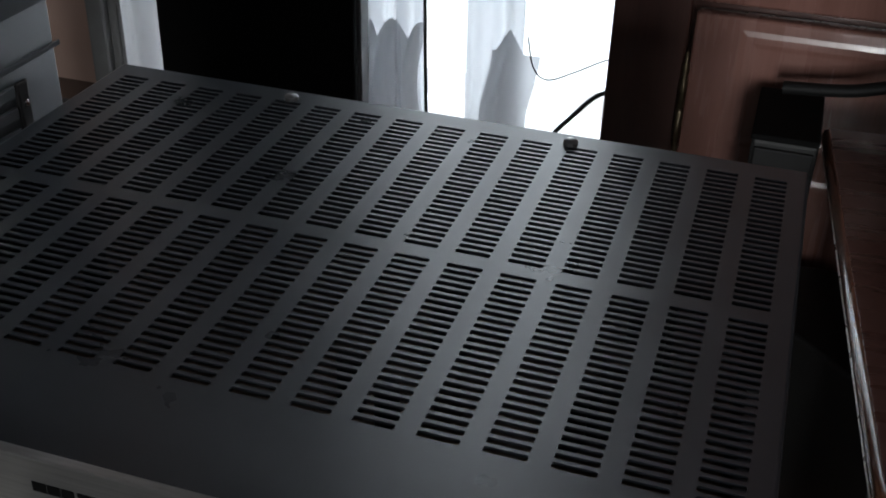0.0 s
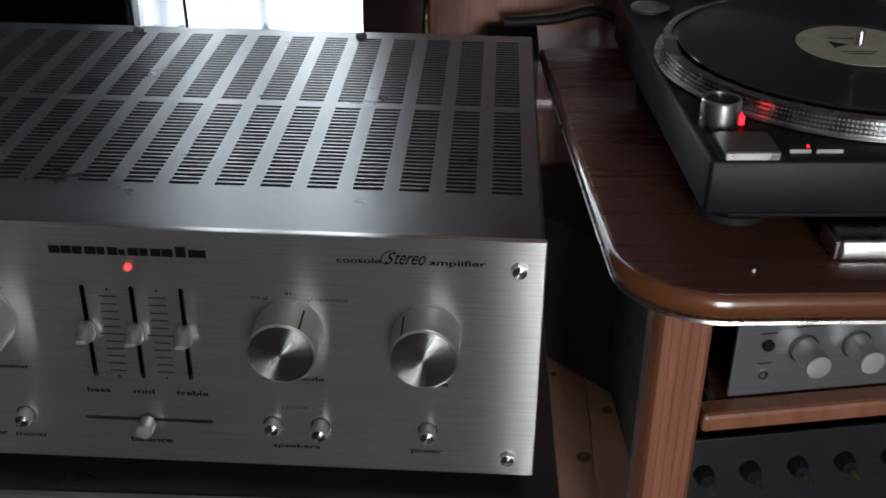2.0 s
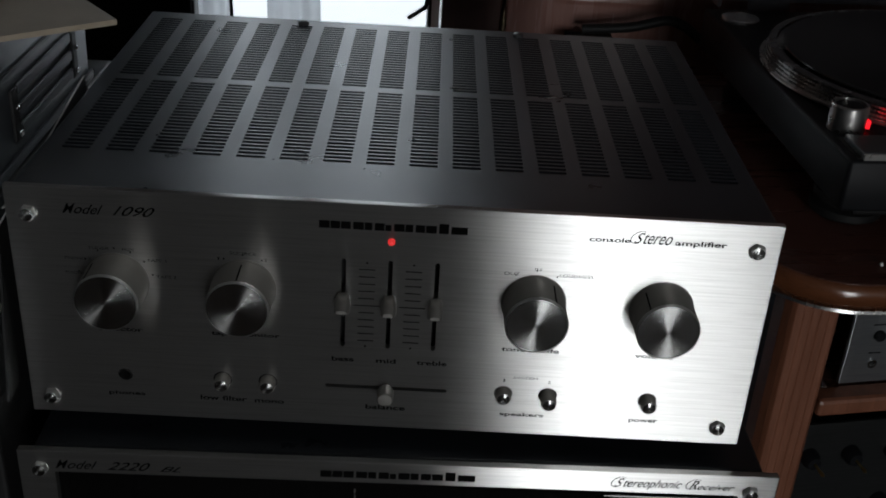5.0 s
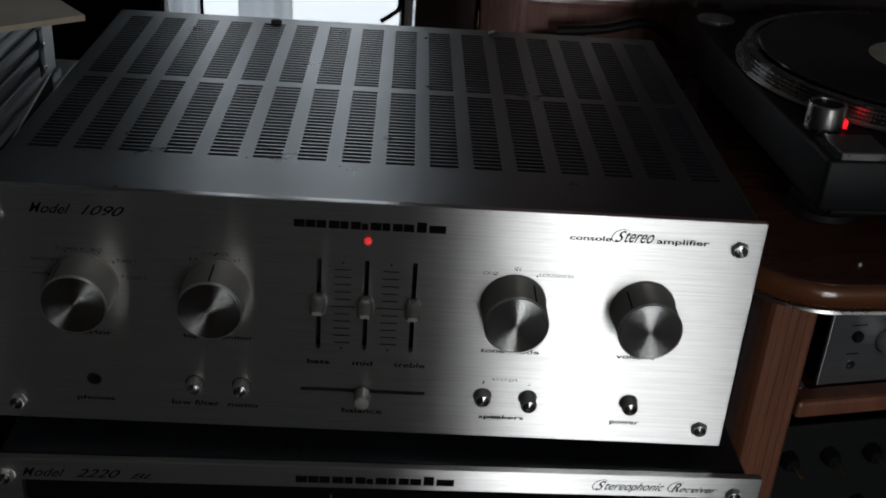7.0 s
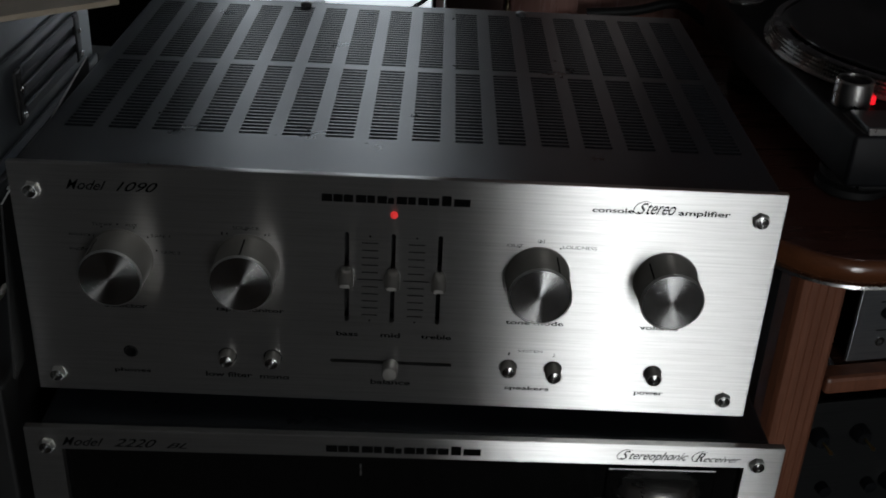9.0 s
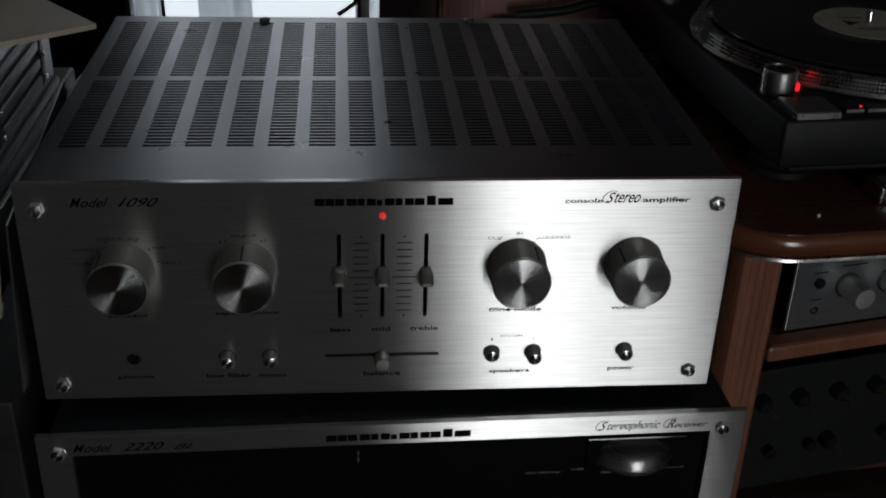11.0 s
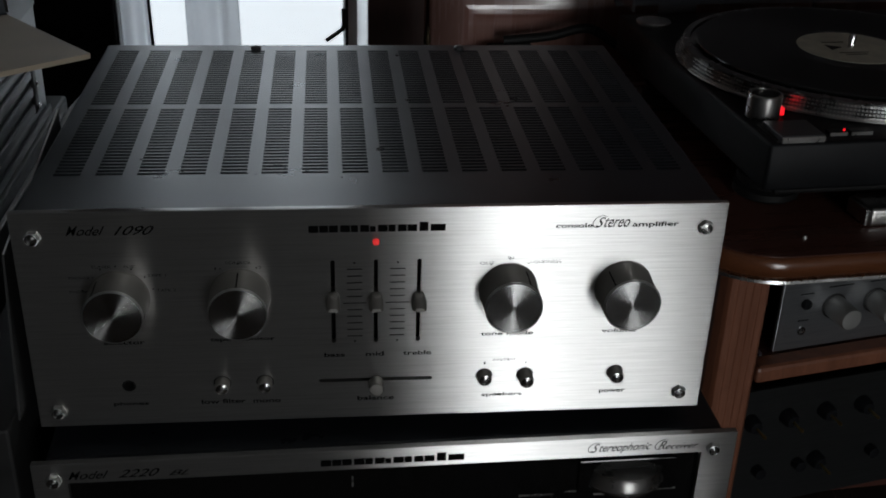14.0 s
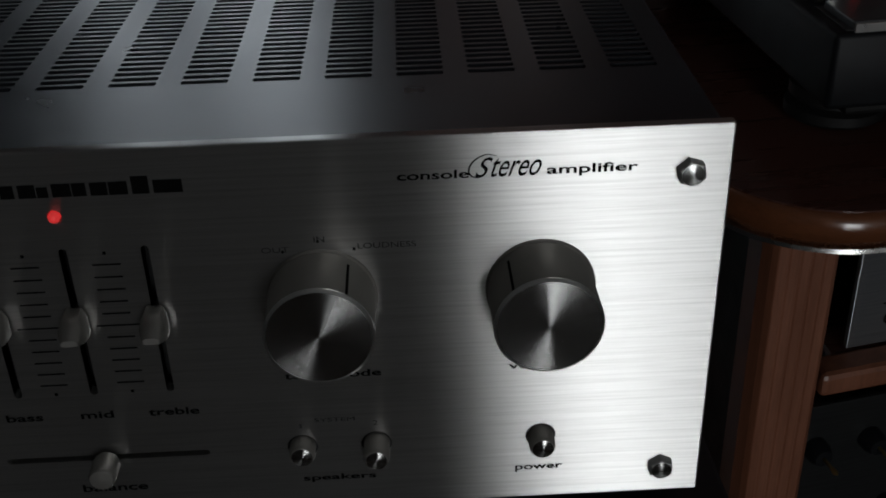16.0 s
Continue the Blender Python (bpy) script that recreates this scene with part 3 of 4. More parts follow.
for bx, bz, turn in ((-0.196, 0.7505, 10), (0.195, 0.7505, 18), (-0.196, 0.6318, 4), (0.1935, 0.6325, 26)):
    hex_bolt(bx, bz, 0.0, amp, turn)

YI = -0.00025
for body, a, b, z, h, ink, sh, bold in (
    ("bass", -0.0335, -0.0210, 0.6672, 0.0031, INK, 0, 0.02), ("mid", -0.0082, 0.0030, 0.6672, 0.0031, INK, 0, 0.02), ("treble", 0.0148, 0.0322, 0.6672, 0.0031, INK, 0, 0.02),
    ("tone mode", 0.0625, 0.0953, 0.6796, 0.0029, INK, 0, 0.02), ("volume", 0.1385, 0.1605, 0.6796, 0.0029, INK, 0, 0.02),
    ("tape monitor", -0.1015, -0.0628, 0.6798, 0.0033, INK, 0, 0.02), ("selector", -0.1640, -0.1400, 0.6798, 0.0029, INK, 0, 0.02),
    ("phones", -0.1625, -0.1415, 0.6354, 0.0034, INK, 0, 0.02), ("low filter", -0.1095, -0.0825, 0.6354, 0.0034, INK, 0, 0.02), ("mono", -0.0780, -0.0610, 0.6346, 0.0022, INK, 0, 0.02),
    ("balance", -0.0135, 0.0095, 0.6346, 0.0034, INK, 0, 0.02), ("speakers", 0.0650, 0.0910, 0.6340, 0.0034, INK, 0, 0.02), ("power", 0.1410, 0.1580, 0.6338, 0.0030, INK, 0, 0.02),
    ("console", 0.1040, 0.1262, 0.7528, 0.0030, INK, 0, 0.02), ("amplifier", 0.1502, 0.1785, 0.7525, 0.0042, INK, 0, 0.02),
    ("OUT", 0.0600, 0.0688, 0.7288, 0.0020, GREY_INK, 0, 0), ("IN", 0.0768, 0.0802, 0.7320, 0.0020, GREY_INK, 0, 0), ("LOUDNESS", 0.0905, 0.1090, 0.7290, 0.0020, GREY_INK, 0, 0),
    ("SYSTEM", 0.0710, 0.0850, 0.6602, 0.0017, GREY_INK, 0, 0), ("1", 0.0655, 0.0665, 0.6580, 0.0020, GREY_INK, 0, 0), ("2", 0.0912, 0.0928, 0.6580, 0.0020, GREY_INK, 0, 0),
    ("SOURCE", -0.0895, -0.0750, 0.7323, 0.0018, GREY_INK, 0, 0), ("1", -0.0960, -0.0950, 0.7285, 0.0018, GREY_INK, 0, 0), ("2", -0.0706, -0.0692, 0.7290, 0.0018, GREY_INK, 0, 0),
    ("PHONO 1", -0.1795, -0.1655, 0.7150, 0.0018, GREY_INK, 0, 0), ("PHONO 2", -0.1790, -0.1650, 0.7240, 0.0018, GREY_INK, 0, 0), ("TUNER", -0.1660, -0.1545, 0.7310, 0.0018, GREY_INK, 0, 0),
    ("AUX", -0.1478, -0.1410, 0.7310, 0.0018, GREY_INK, 0, 0), ("TAPE 1", -0.1345, -0.1240, 0.7250, 0.0018, GREY_INK, 0, 0), ("TAPE 2", -0.1300, -0.1190, 0.7150, 0.0018, GREY_INK, 0, 0),
):
    lettering(body, (a + b) / 2, z, b - a, h, YI, ink, amp, sh, bold)
script("Stereo", 0.1276, 0.1488, 0.7512, 0.0068, YI, INK, amp)
script("Model 1090", -0.1780, -0.1280, 0.7513, 0.0060, YI, INK, amp)
logo_bars(-0.001, 0.7530, 0.080, 0.0044, 0.0, amp)

# scale marks between the tone sliders, and the dots round the knobs
for cx in (-0.0147, 0.0109):
    for k in range(11):
        half = 0.0072 if k == 5 else 0.0045
        part("scale_line", box(cx - half, cx + half, -0.0003, 0.0002, 0.7263 - k * 0.0046 - 0.00022, 0.7263 - k * 0.0046 + 0.00022), INK, amp)
    for z in (0.7305, 0.6765):
        part("dot", box(cx - 0.0005, cx + 0.0005, -0.0003, 0.0002, z - 0.0005, z + 0.0005), INK, amp)
for kx, angles in zip(KX, ((-75, -50, -25, 0, 25, 50, 75), (-30, 0, 30), (-33, 0, 33), ())):
    for a in angles:
        part("dot", lathe([(0.0005, 0.0001), (0.0005, -0.0003)], "y", (kx + 0.0208 * math.sin(radians(a)), 0, KZ + 0.0208 * math.cos(radians(a))), 10), INK, amp)

# the vented cover: a real pierced sheet
CW, CY0, CY1, CZ = 0.2055, T, 0.328, 0.7625
def vented_sheet():
    bm = bmesh.new()
    x_cols = [0.1800 - 0.02505 * k for k in range(16)]
    x_cols.sort()
    slot, pitch, gap = 0.0165, 0.00515, 0.0033
    blocks = [(0.0595, 23), (0.1860, 25)]
    ys = [(b - pitch / 2 + gap / 2, n) for b, n in blocks]
    def quad(x0, x1, y0, y1):
        bm.faces.new([bm.verts.new((x, y, CZ)) for x, y in ((x0, y0), (x1, y0), (x1, y1), (x0, y1))])
    rows = []
    edge = CY0
    for b, n in ys:
        quad(-CW, CW, edge, b)
        for k in range(n):
            rows.append((b + k * pitch, b + (k + 1) * pitch))
        edge = b + n * pitch
    quad(-CW, CW, edge, CY1)
    for b, n in ys:
        left = -CW
        for x in x_cols:
            quad(left, x, b, b + n * pitch)
            left = x + slot
        quad(left, CW, b, b + n * pitch)
    r, c = gap / 2, 0.0006
    for y0, y1 in rows:
        my = (y0 + y1) / 2
        for x in x_cols:
            x1 = x + slot
            hole = [(x + c, my - r), (x1 - c, my - r), (x1, my - r + c), (x1, my + r - c), (x1 - c, my + r), (x + c, my + r), (x, my + r - c), (x, my - r + c)]
            hv = [bm.verts.new((a, b, CZ)) for a, b in hole]
            lv = [bm.verts.new((a, b, CZ - 0.0014)) for a, b in hole]
            o = [bm.verts.new((a, b, CZ)) for a, b in ((x, y0), (x1, y0), (x1, y1), (x, y1))]
            bm.faces.new((o[0], o[1], hv[1], hv[0]))
            bm.faces.new((o[1], hv[2], hv[1]))
            bm.faces.new((o[2], o[3], hv[5], hv[4]))
            bm.faces.new((o[2], hv[4], hv[3]))
            bm.faces.new((o[3], hv[6], hv[5]))
            bm.faces.new((o[0], hv[0], hv[7]))
            for i in range(8):
                j = (i + 1) % 8
                bm.faces.new((hv[i], hv[j], lv[j], lv[i]))
    for s in (-1, 1):
        pts = [(s * CW, CZ), (s * (CW + 0.0012), CZ - 0.0005), (s * (CW + 0.0017), CZ - 0.0017), (s * (CW + 0.0017), Z0 + 0.004)]
        for (xa, za), (xb, zb) in zip(pts, pts[1:]):
            bm.faces.new([bm.verts.new(p) for p in ((xa, CY0, za), (xb, CY0, zb), (xb, CY1, zb), (xa, CY1, za))])
    return bm


cover = part("cover", vented_sheet(), COVER, amp, "dark grey textured steel cover pierced by rows of slots")
part("chassis", box(-0.198, 0.198, T + 0.010, CY1 - 0.012, Z0 + 0.004, Z0 + 0.010), BLACK, amp)
part("circuit_board", box(-0.19, 0.19, 0.03, CY1 - 0.02, Z0 + 0.055, Z0 + 0.058), CIRCUIT, amp, "dim brown circuit board under the slots")
part("back_panel", box(-CW, CW, CY1 - 0.010, CY1, Z0 + 0.004, CZ - 0.001, 0.0), BLACK, amp)
rnd = random.Random(4)
for k in range(18):
    cx, cy, r = rnd.uniform(-0.17, 0.17), rnd.uniform(0.05, 0.29), rnd.uniform(0.005, 0.012)
    part("capacitor", lathe([(r, Z0 + 0.058), (r, Z0 + 0.058 + r * 4), (r * 0.8, Z0 + 0.059 + r * 4)], "z", (cx, cy, 0), 16), PLASTIC if k % 3 else CIRCUIT, amp)
for sx, sy in ((-0.0865, 0.3155), (0.0805, 0.3155)):
    s = part("cover_screw", lathe([(0.0030, 0.0), (0.0042, 0.0004), (0.0042, 0.0022), (0.0028, 0.0034), (0.0004, 0.0036)], "z", (sx, sy, CZ), 20), BUTTON_GREY, amp, "dark screw on the cover's rear edge", smooth=40)
for fx in (-0.17, 0.17):
    for fy in (0.04, 0.28):
        part("foot", lathe([(0.013, Z0 - 0.0105), (0.015, Z0 - 0.008), (0.015, Z0 + 0.006)], "z", (fx, fy, 0), 24), RUBBER, amp, "round black rubber foot")

# ---------------- the receiver under it ----------------
RT = 0.613
rec = thing("stereo_receiver", pose(-0.2095, -0.029, 0, 0, 0, 1.17), "silver-fronted stereo receiver with a black dial window", "receiver")
RW, RH = 0.4396, 0.137
cuts = box(0.0205, RW - 0.0225, -0.01, 0.02, RT - 0.088, RT - 0.0145, 0.0)
carved(box(0, RW, 0, 0.005, RT - RH, RT, 0.0007, 2), cuts, "faceplate", SILVER, rec, "brushed aluminium faceplate")
part("dial_window", box(0.016, RW - 0.018, 0.0052, 0.010, RT - 0.092, RT - 0.010), DIAL_GLASS, rec, "glossy black dial window")
part("cover", box(0.006, RW - 0.006, 0.0102, 0.355, RT - RH + 0.012, RT - 0.004, 0.002), COVER, rec, "dark steel cover")
wheel = part("tuning_wheel", lathe([(0.0280, -0.007), (0.0300, -0.005), (0.0300, -0.002), (0.0285, 0.002), (0.0285, 0.006), (0.010, 0.007)], "z", (0.3705, 0.020, RT - 0.034), 64), SILVER_SIDE, rec, "horizontal silver tuning thumbwheel", smooth=35)
part("wheel_rim", lathe([(0.0296, -0.0072), (0.0304, -0.0066), (0.0304, -0.0046), (0.0296, -0.0040)], "z", (0.3705, 0.020, RT - 0.034), 64), CHROME, wheel, "bright lower rim", smooth=40)
part("wheel_slot", box(0.338, 0.403, 0.0030, 0.0052, RT - 0.046, RT - 0.020, 0.001), DIAL_GLASS, rec, "dark recess round the thumbwheel")
part("dial_pointer", box(0.192, 0.1928, 0.0046, 0.0052, RT - 0.032, RT - 0.024), SILVER_SIDE, rec)
for k, (a, b, dz) in enumerate(((0.300, 0.323, 0.047), (0.330, 0.345, 0.0455), (0.350, 0.380, 0.049), (0.386, 0.405, 0.047), (0.345, 0.400, 0.0165))):
    part("unreadable_marking", box(a, b, 0.0048, 0.0052, RT - dz - 0.0005, RT - dz + 0.0005), SILVER_SIDE, rec)
script("Model 2220 BL", 0.0205, 0.0930, RT - 0.0118, 0.0062, YI, INK, rec)
script("Stereophonic Receiver", 0.3430, 0.4145, RT - 0.0108, 0.0066, YI, INK, rec)
logo_bars(0.2175, RT - 0.0088, 0.090, 0.0046, 0.0, rec)
for bx in (0.0125, RW - 0.0155):
    hex_bolt(bx, RT - 0.0115, 0.0, rec, 12)
for fx in (0.05, RW - 0.05):
    for fy in (0.05, 0.30):
        part("foot", lathe([(0.014, RT - RH - 0.010), (0.016, RT - RH - 0.008), (0.016, RT - RH + 0.012)], "z", (fx, fy, 0), 24), RUBBER, rec)
stand = thing("low_stand", pose(0, 0, 0), "low dark wooden stand under the receiver", "stand")
part("top_board", box(-0.235, 0.225, -0.045, 0.36, RT - RH - 0.032, RT - RH - 0.010, 0.003), BLACK, stand)
for lx in (-0.225, 0.190):
    part("side_board", box(lx, lx + 0.022, -0.03, 0.35, FLOOR_Z, RT - RH - 0.032, 0.002), BLACK, stand)

# ---------------- the mahogany cabinet with the turntable ----------------
CAB = pose(0.2765, 0.188, FLOOR_Z, 0, 0, 5)
cab = thing("hifi_cabinet", CAB, "low red-brown wooden hi-fi cabinet with a rounded top", "cabinet")
CTOP = 0.623 - FLOOR_Z


def rounded_outline(x0, x1, y0, y1, r, inset):
    pts = []
    r = max(r - inset, 0.002)
    x0, x1, y0, y1 = x0 + inset, x1 - inset, y0 + inset, y1 - inset
    for k in range(17):
        a = math.pi + math.pi / 2 * k / 16
        pts.append((x0 + r + r * math.cos(a), y0 + r + r * math.sin(a)))
    return pts + [(x1, y0), (x1, y1), (x0, y1)]


def moulded_board(profile, material_ring):
    """A board with a rounded corner, its edge following (inset, height) pairs."""
    bm = bmesh.new()
    rings = [[bm.verts.new((x, y, z)) for x, y in rounded_outline(0, 0.95, 0, 0.536, 0.078, i)] for i, z in profile]
    for a, b in zip(rings, rings[1:]):
        for i in range(len(a)):
            j = (i + 1) % len(a)
            bm.faces.new((a[i], a[j], b[j], b[i]))
    bm.faces.new(rings[0])
    bm.faces.new(rings[-1])
    return bm


part("top", moulded_board([(0.005, CTOP - 0.006), (0.005, CTOP - 0.0005), (0.007, CTOP)], None), CABINET_TOP, cab, "dark mahogany top board", smooth=40)
part("edge_moulding", moulded_board([(0.0045, CTOP - 0.0015), (0.0012, CTOP - 0.004), (0.0, CTOP - 0.009), (0.0005, CTOP - 0.014), (0.003, CTOP - 0.019), (0.006, CTOP - 0.0225), (0.010, CTOP - 0.0235)], None), CABINET_EDGE, cab, "glossy orange-brown rounded edge", smooth=50)
part("edge_lip", moulded_board([(0.0035, CTOP - 0.0230), (0.0030, CTOP - 0.0255), (0.006, CTOP - 0.0270)], None), SILVER_SIDE, cab, "thin pale lip under the edge", smooth=50)


def fluted_post(x, y, w, d, h):
    pts = [(x, y + d), (x, y + 0.012), (x + 0.003, y + 0.004)]
    n = 5
    for k in range(n):
        a = x + 0.005 + (w - 0.008) * k / n
        b = x + 0.005 + (w - 0.008) * (k + 1) / n
        pts += [(a + 0.0003, y + 0.0005), (a + 0.0010, y), (b - 0.0010, y), (b - 0.0003, y + 0.0005)]
    pts += [(x + w, y + 0.004), (x + w, y + d)]
    return prism(pts, 0.0, h)


POST_H = CTOP - 0.0272
part("front_post", fluted_post(0.0320, 0.030, 0.0430, 0.030, POST_H), CABINET_POST, cab, "red-brown post with shallow flutes")
part("front_post", fluted_post(0.87, 0.030, 0.047, 0.030, POST_H), CABINET_POST, cab, "red-brown post with shallow flutes")
part("back_board", box(0.10, 0.92, 0.50, 0.512, 0.03, POST_H), BLACK, cab, "black back board")
part("divider", box(0.0785, 0.094, 0.10, 0.498, 0.03, POST_H), BLACK, cab, "black inner side board")
SH = 0.4930 - FLOOR_Z
part("shelf", prism([(0.0785, 0.034), (0.869, 0.128), (0.869, 0.150), (0.0785, 0.056)], SH - 0.017, SH, 0.004), CABINET_POST, cab, "red-brown shelf edge")
part("shelf", prism([(0.0945, 0.0585), (0.869, 0.1505), (0.869, 0.498), (0.0945, 0.498)], SH - 0.016, SH - 0.001), CABINET_TOP, cab)
part("bottom_board", box(0.0945, 0.869, 0.10, 0.498, 0.034, 0.052), CABINET_TOP, cab)

# upper component on the shelf
UX, UY = 0.1045, 0.0545
tuner = thing("slim_amplifier", CAB @ pose(UX, UY + 0.005, SH, 0, 0, 6.8), "slim brushed grey amplifier with round silver knobs", "amplifier")
me_box = box(0, 0.42, 0, 0.004, 0.0, 0.072, 0.0006)
fp = part("faceplate", me_box, GREY_PANEL, tuner, "brushed grey faceplate")
brush_along(fp.data)
part("case", box(0.040, 0.416, 0.0042, 0.25, 0.002, 0.069, 0.002), BLACK, tuner)
part("top_trim", box(0.0, 0.42, -0.0006, 0.0045, 0.0722, 0.0745, 0.0005), CHROME, tuner, "bright top edge trim")
for kx in (0.0570, 0.1015, 0.146, 0.190):
    part("knob", lathe([(0.0108, -0.0005), (0.0108, -0.0255), (0.0098, -0.0275), (0.0003, -0.0277)], "y", (kx, 0, 0.0415), 40), SATIN_KNOB, tuner, "round matt silver knob", smooth=35)
    part("knob_ring", lathe([(0.0126, 0.0), (0.0126, -0.0008), (0.0110, -0.0012)], "y", (kx, 0, 0.0415), 40), BLACK, tuner)
part("power_button", lathe([(0.0050, 0), (0.0050, -0.003), (0.0036, -0.0045), (0.0003, -0.0046)], "y", (0.026, 0, 0.0475), 28), PLASTIC, tuner, "small dark push button", smooth=35)
part("socket", lathe([(0.0044, 0), (0.0044, -0.0016), (0.0024, -0.0016), (0.0022, 0.001)], "y", (0.026, 0, 0.0195), 28), CHROME, tuner, "small chrome phone socket", smooth=35)
for a, b, z in ((0.019, 0.033, 0.058), (0.048, 0.074, 0.062), (0.092, 0.114, 0.062), (0.021, 0.032, 0.030)):
    part("unreadable_marking", box(a, b, -0.0003, 0.0, z - 0.0005, z + 0.0005), INK, tuner)

# lower component with lever knobs
LY = 0.052
deck = thing("control_amplifier", CAB @ pose(0.079, LY, 0.052, 0, 0, 6.8), "dark grey amplifier with a row of lever knobs", "amplifier")
fp = part("faceplate", box(0, 0.44, 0, 0.004, 0.012, 0.152, 0.0006), DULL_PANEL, deck, "dull dark grey faceplate")
brush_along(fp.data)
part("case", box(0.066, 0.42, 0.0442, 0.36, 0.014, 0.146, 0.002), BLACK, deck)
part("case", box(0.02, 0.42, 0.0042, 0.044, 0.014, 0.146), BLACK, deck)
for kx in (0.009, 0.049, 0.091, 0.133, 0.175, 0.218):
    for kz in ((0.118,) if kx != 0.091 else (0.118, 0.060)):
        k = part("lever_knob", lathe([(0.0085, 0), (0.0080, -0.008), (0.0060, -0.012), (0.0003, -0.0122)], "y", (kx + 0.004, 0, kz), 28), PLASTIC, deck, "black knob with a bright lever", smooth=35)
        part("lever", lathe([(0.0012, -0.010), (0.0012, -0.020), (0.0018, -0.026), (0.0004, -0.028)], "y", (kx + 0.004, 0, kz), 14), GOLD, k, "short gilt lever", smooth=40)
for kx in (0.03, 0.075, 0.16):
    part("knob", lathe([(0.006, 0), (0.0058, -0.009), (0.0003, -0.0095)], "y", (kx, 0, 0.058), 24), PLASTIC, deck, smooth=35)
for fx in (0.085, 0.40):
    for fy in (0.09, 0.30):
        part("foot", lathe([(0.012, 0.0), (0.012, 0.014)], "z", (fx, fy, 0), 20), RUBBER, deck)

# loose things on the cabinet top
bar = thing("aluminium_bar", CAB @ pose(0.162, 0.053, CTOP), "short pale aluminium bar lying on the cabinet top", "metal bar")
part("profile", box(0.003, 0.26, -0.006, 0.030, 0.0, 0.018, 0.004, 3), SILVER_SIDE, bar, smooth=40)
part("end_cap", box(0.000, 0.0028, -0.004, 0.028, 0.001, 0.016, 0.001), SILVER_SIDE, bar)
bm = bmesh.new()
bmesh.ops.create_icosphere(bm, subdivisions=2, radius=0.0017)
for v in bm.verts:
    v.co *= 1 + 0.25 * noise.noise(v.co * 900)
single("paper_crumb", bm, PAPER, "tiny white paper crumb on the cabinet top", "crumb", m=pose(0.3720, 0.2305, 0.6244), smooth=60)

# ---------------- the turntable ----------------
PZ = 0.7050
TT = pose(0.332, 0.247, 0.623, 0, 0, 4.6)
tt = thing("turntable", TT, "black direct-drive turntable with a dotted platter rim", "turntable")
h = PZ - 0.623
part("plinth", box(0, 0.453, -0.006, 0.392, h - 0.043, h, 0.0035, 3), PLASTIC, tt, "black satin plinth", smooth=35)
part("base", box(0.026, 0.427, 0.022, 0.366, h - 0.060, h - 0.0432, 0.003), RUBBER, tt, "black rubber base")
for fx in (0.046, 0.405):
    for fy in (0.076, 0.330):
        part("foot", lathe([(0.026, 0.0), (0.030, 0.003), (0.030, 0.009), (0.024, 0.0112), (0.024, 0.0130), (0.028, 0.0148), (0.028, h - 0.0602)], "z", (fx, fy, 0), 40), RUBBER, tt, "ribbed black foot", smooth=30)
PC = (0.170, 0.186)
prof = [(0.150, h + 0.0004), (0.1676, h + 0.0006), (0.1690, h + 0.0014), (0.1655, h + 0.0022)]
for k in range(4):
    z = h + 0.0025 + k * 0.0032
    prof += [(0.1646 - 0.0008 * k, z), (0.1658 - 0.0008 * k, z + 0.0008), (0.1658 - 0.0008 * k, z + 0.0022), (0.1638 - 0.0008 * k, z + 0.0028)]
prof += [(0.1632, h + 0.0165), (0.1560, h + 0.0172), (0.1550, h + 0.0150), (0.02, h + 0.0150)]
platter = part("platter", lathe(prof, "z", (*PC, 0), 128), PLATTER, tt, "silver platter with ringed rim", smooth=20)
part("rim_flange", lathe([(0.1680, h + 0.0016), (0.1693, h + 0.0018), (0.1693, h + 0.0034), (0.1680, h + 0.0036)], "z", (*PC, 0), 128), SILVER_SIDE, platter, "bright lower rim", smooth=30)
bm = bmesh.new()
for row, count in ((0, 150), (1, 150), (2, 150), (3, 150)):
    z = h + 0.0040 + row * 0.0032
    for k in range(count):
        a = math.pi * (0.72 + 0.95 * k / count)
        r = 0.1657 - 0.0008 * row
        c, s = math.cos(a), math.sin(a)
        p = Vector((PC[0] + r * c, PC[1] + r * s, z))
        u, n = Vector((-s, c, 0)) * 0.0009, Vector((c, s, 0)) * 0.0003
        w = Vector((0, 0, 0.0007))
        q = [bm.verts.new(p + d) for d in (-u - w + n, u - w + n, u + w + n, -u + w + n, -u - w - n, u - w - n, u + w - n, -u + w - n)]
        for f in ((0, 1, 2, 3), (0, 4, 5, 1), (1, 5, 6, 2), (2, 6, 7, 3), (3, 7, 4, 0)):
            bm.faces.new([q[i] for i in f])
tagged(part("rim_dots", bm, SILVER_SIDE, platter, "tiny raised speed dots on the rim"), kind="stuff")
part("slipmat", lathe([(0.147, h + 0.0151), (0.147, h + 0.0172), (0.02, h + 0.0172)], "z", (*PC, 0), 96), BLACK_CLOTH, platter, "black slipmat")
part("spindle", lathe([(0.0036, h + 0.015), (0.0036, h + 0.031), (0.0022, h + 0.0335), (0.0003, h + 0.034)], "z", (*PC, 0), 24), CHROME, tt, "steel spindle", smooth=35)
tower = part("strobe_tower", lathe([(0.0150, h), (0.0150, h + 0.0205), (0.0143, h + 0.0215), (0.0125, h + 0.0215), (0.0122, h + 0.0170), (0.0010, h + 0.0168)], "z", (0.0215, 0.0590, 0), 48), SILVER_SIDE, tt, "round silver strobe and power switch", smooth=30)
part("switch_cap", lathe([(0.0120, h + 0.0169), (0.0120, h + 0.0198), (0.0112, h + 0.0204), (0.0003, h + 0.0204)], "z", (0.0215, 0.0590, 0), 40), PLASTIC, tower, "dark sunken switch cap", smooth=30)
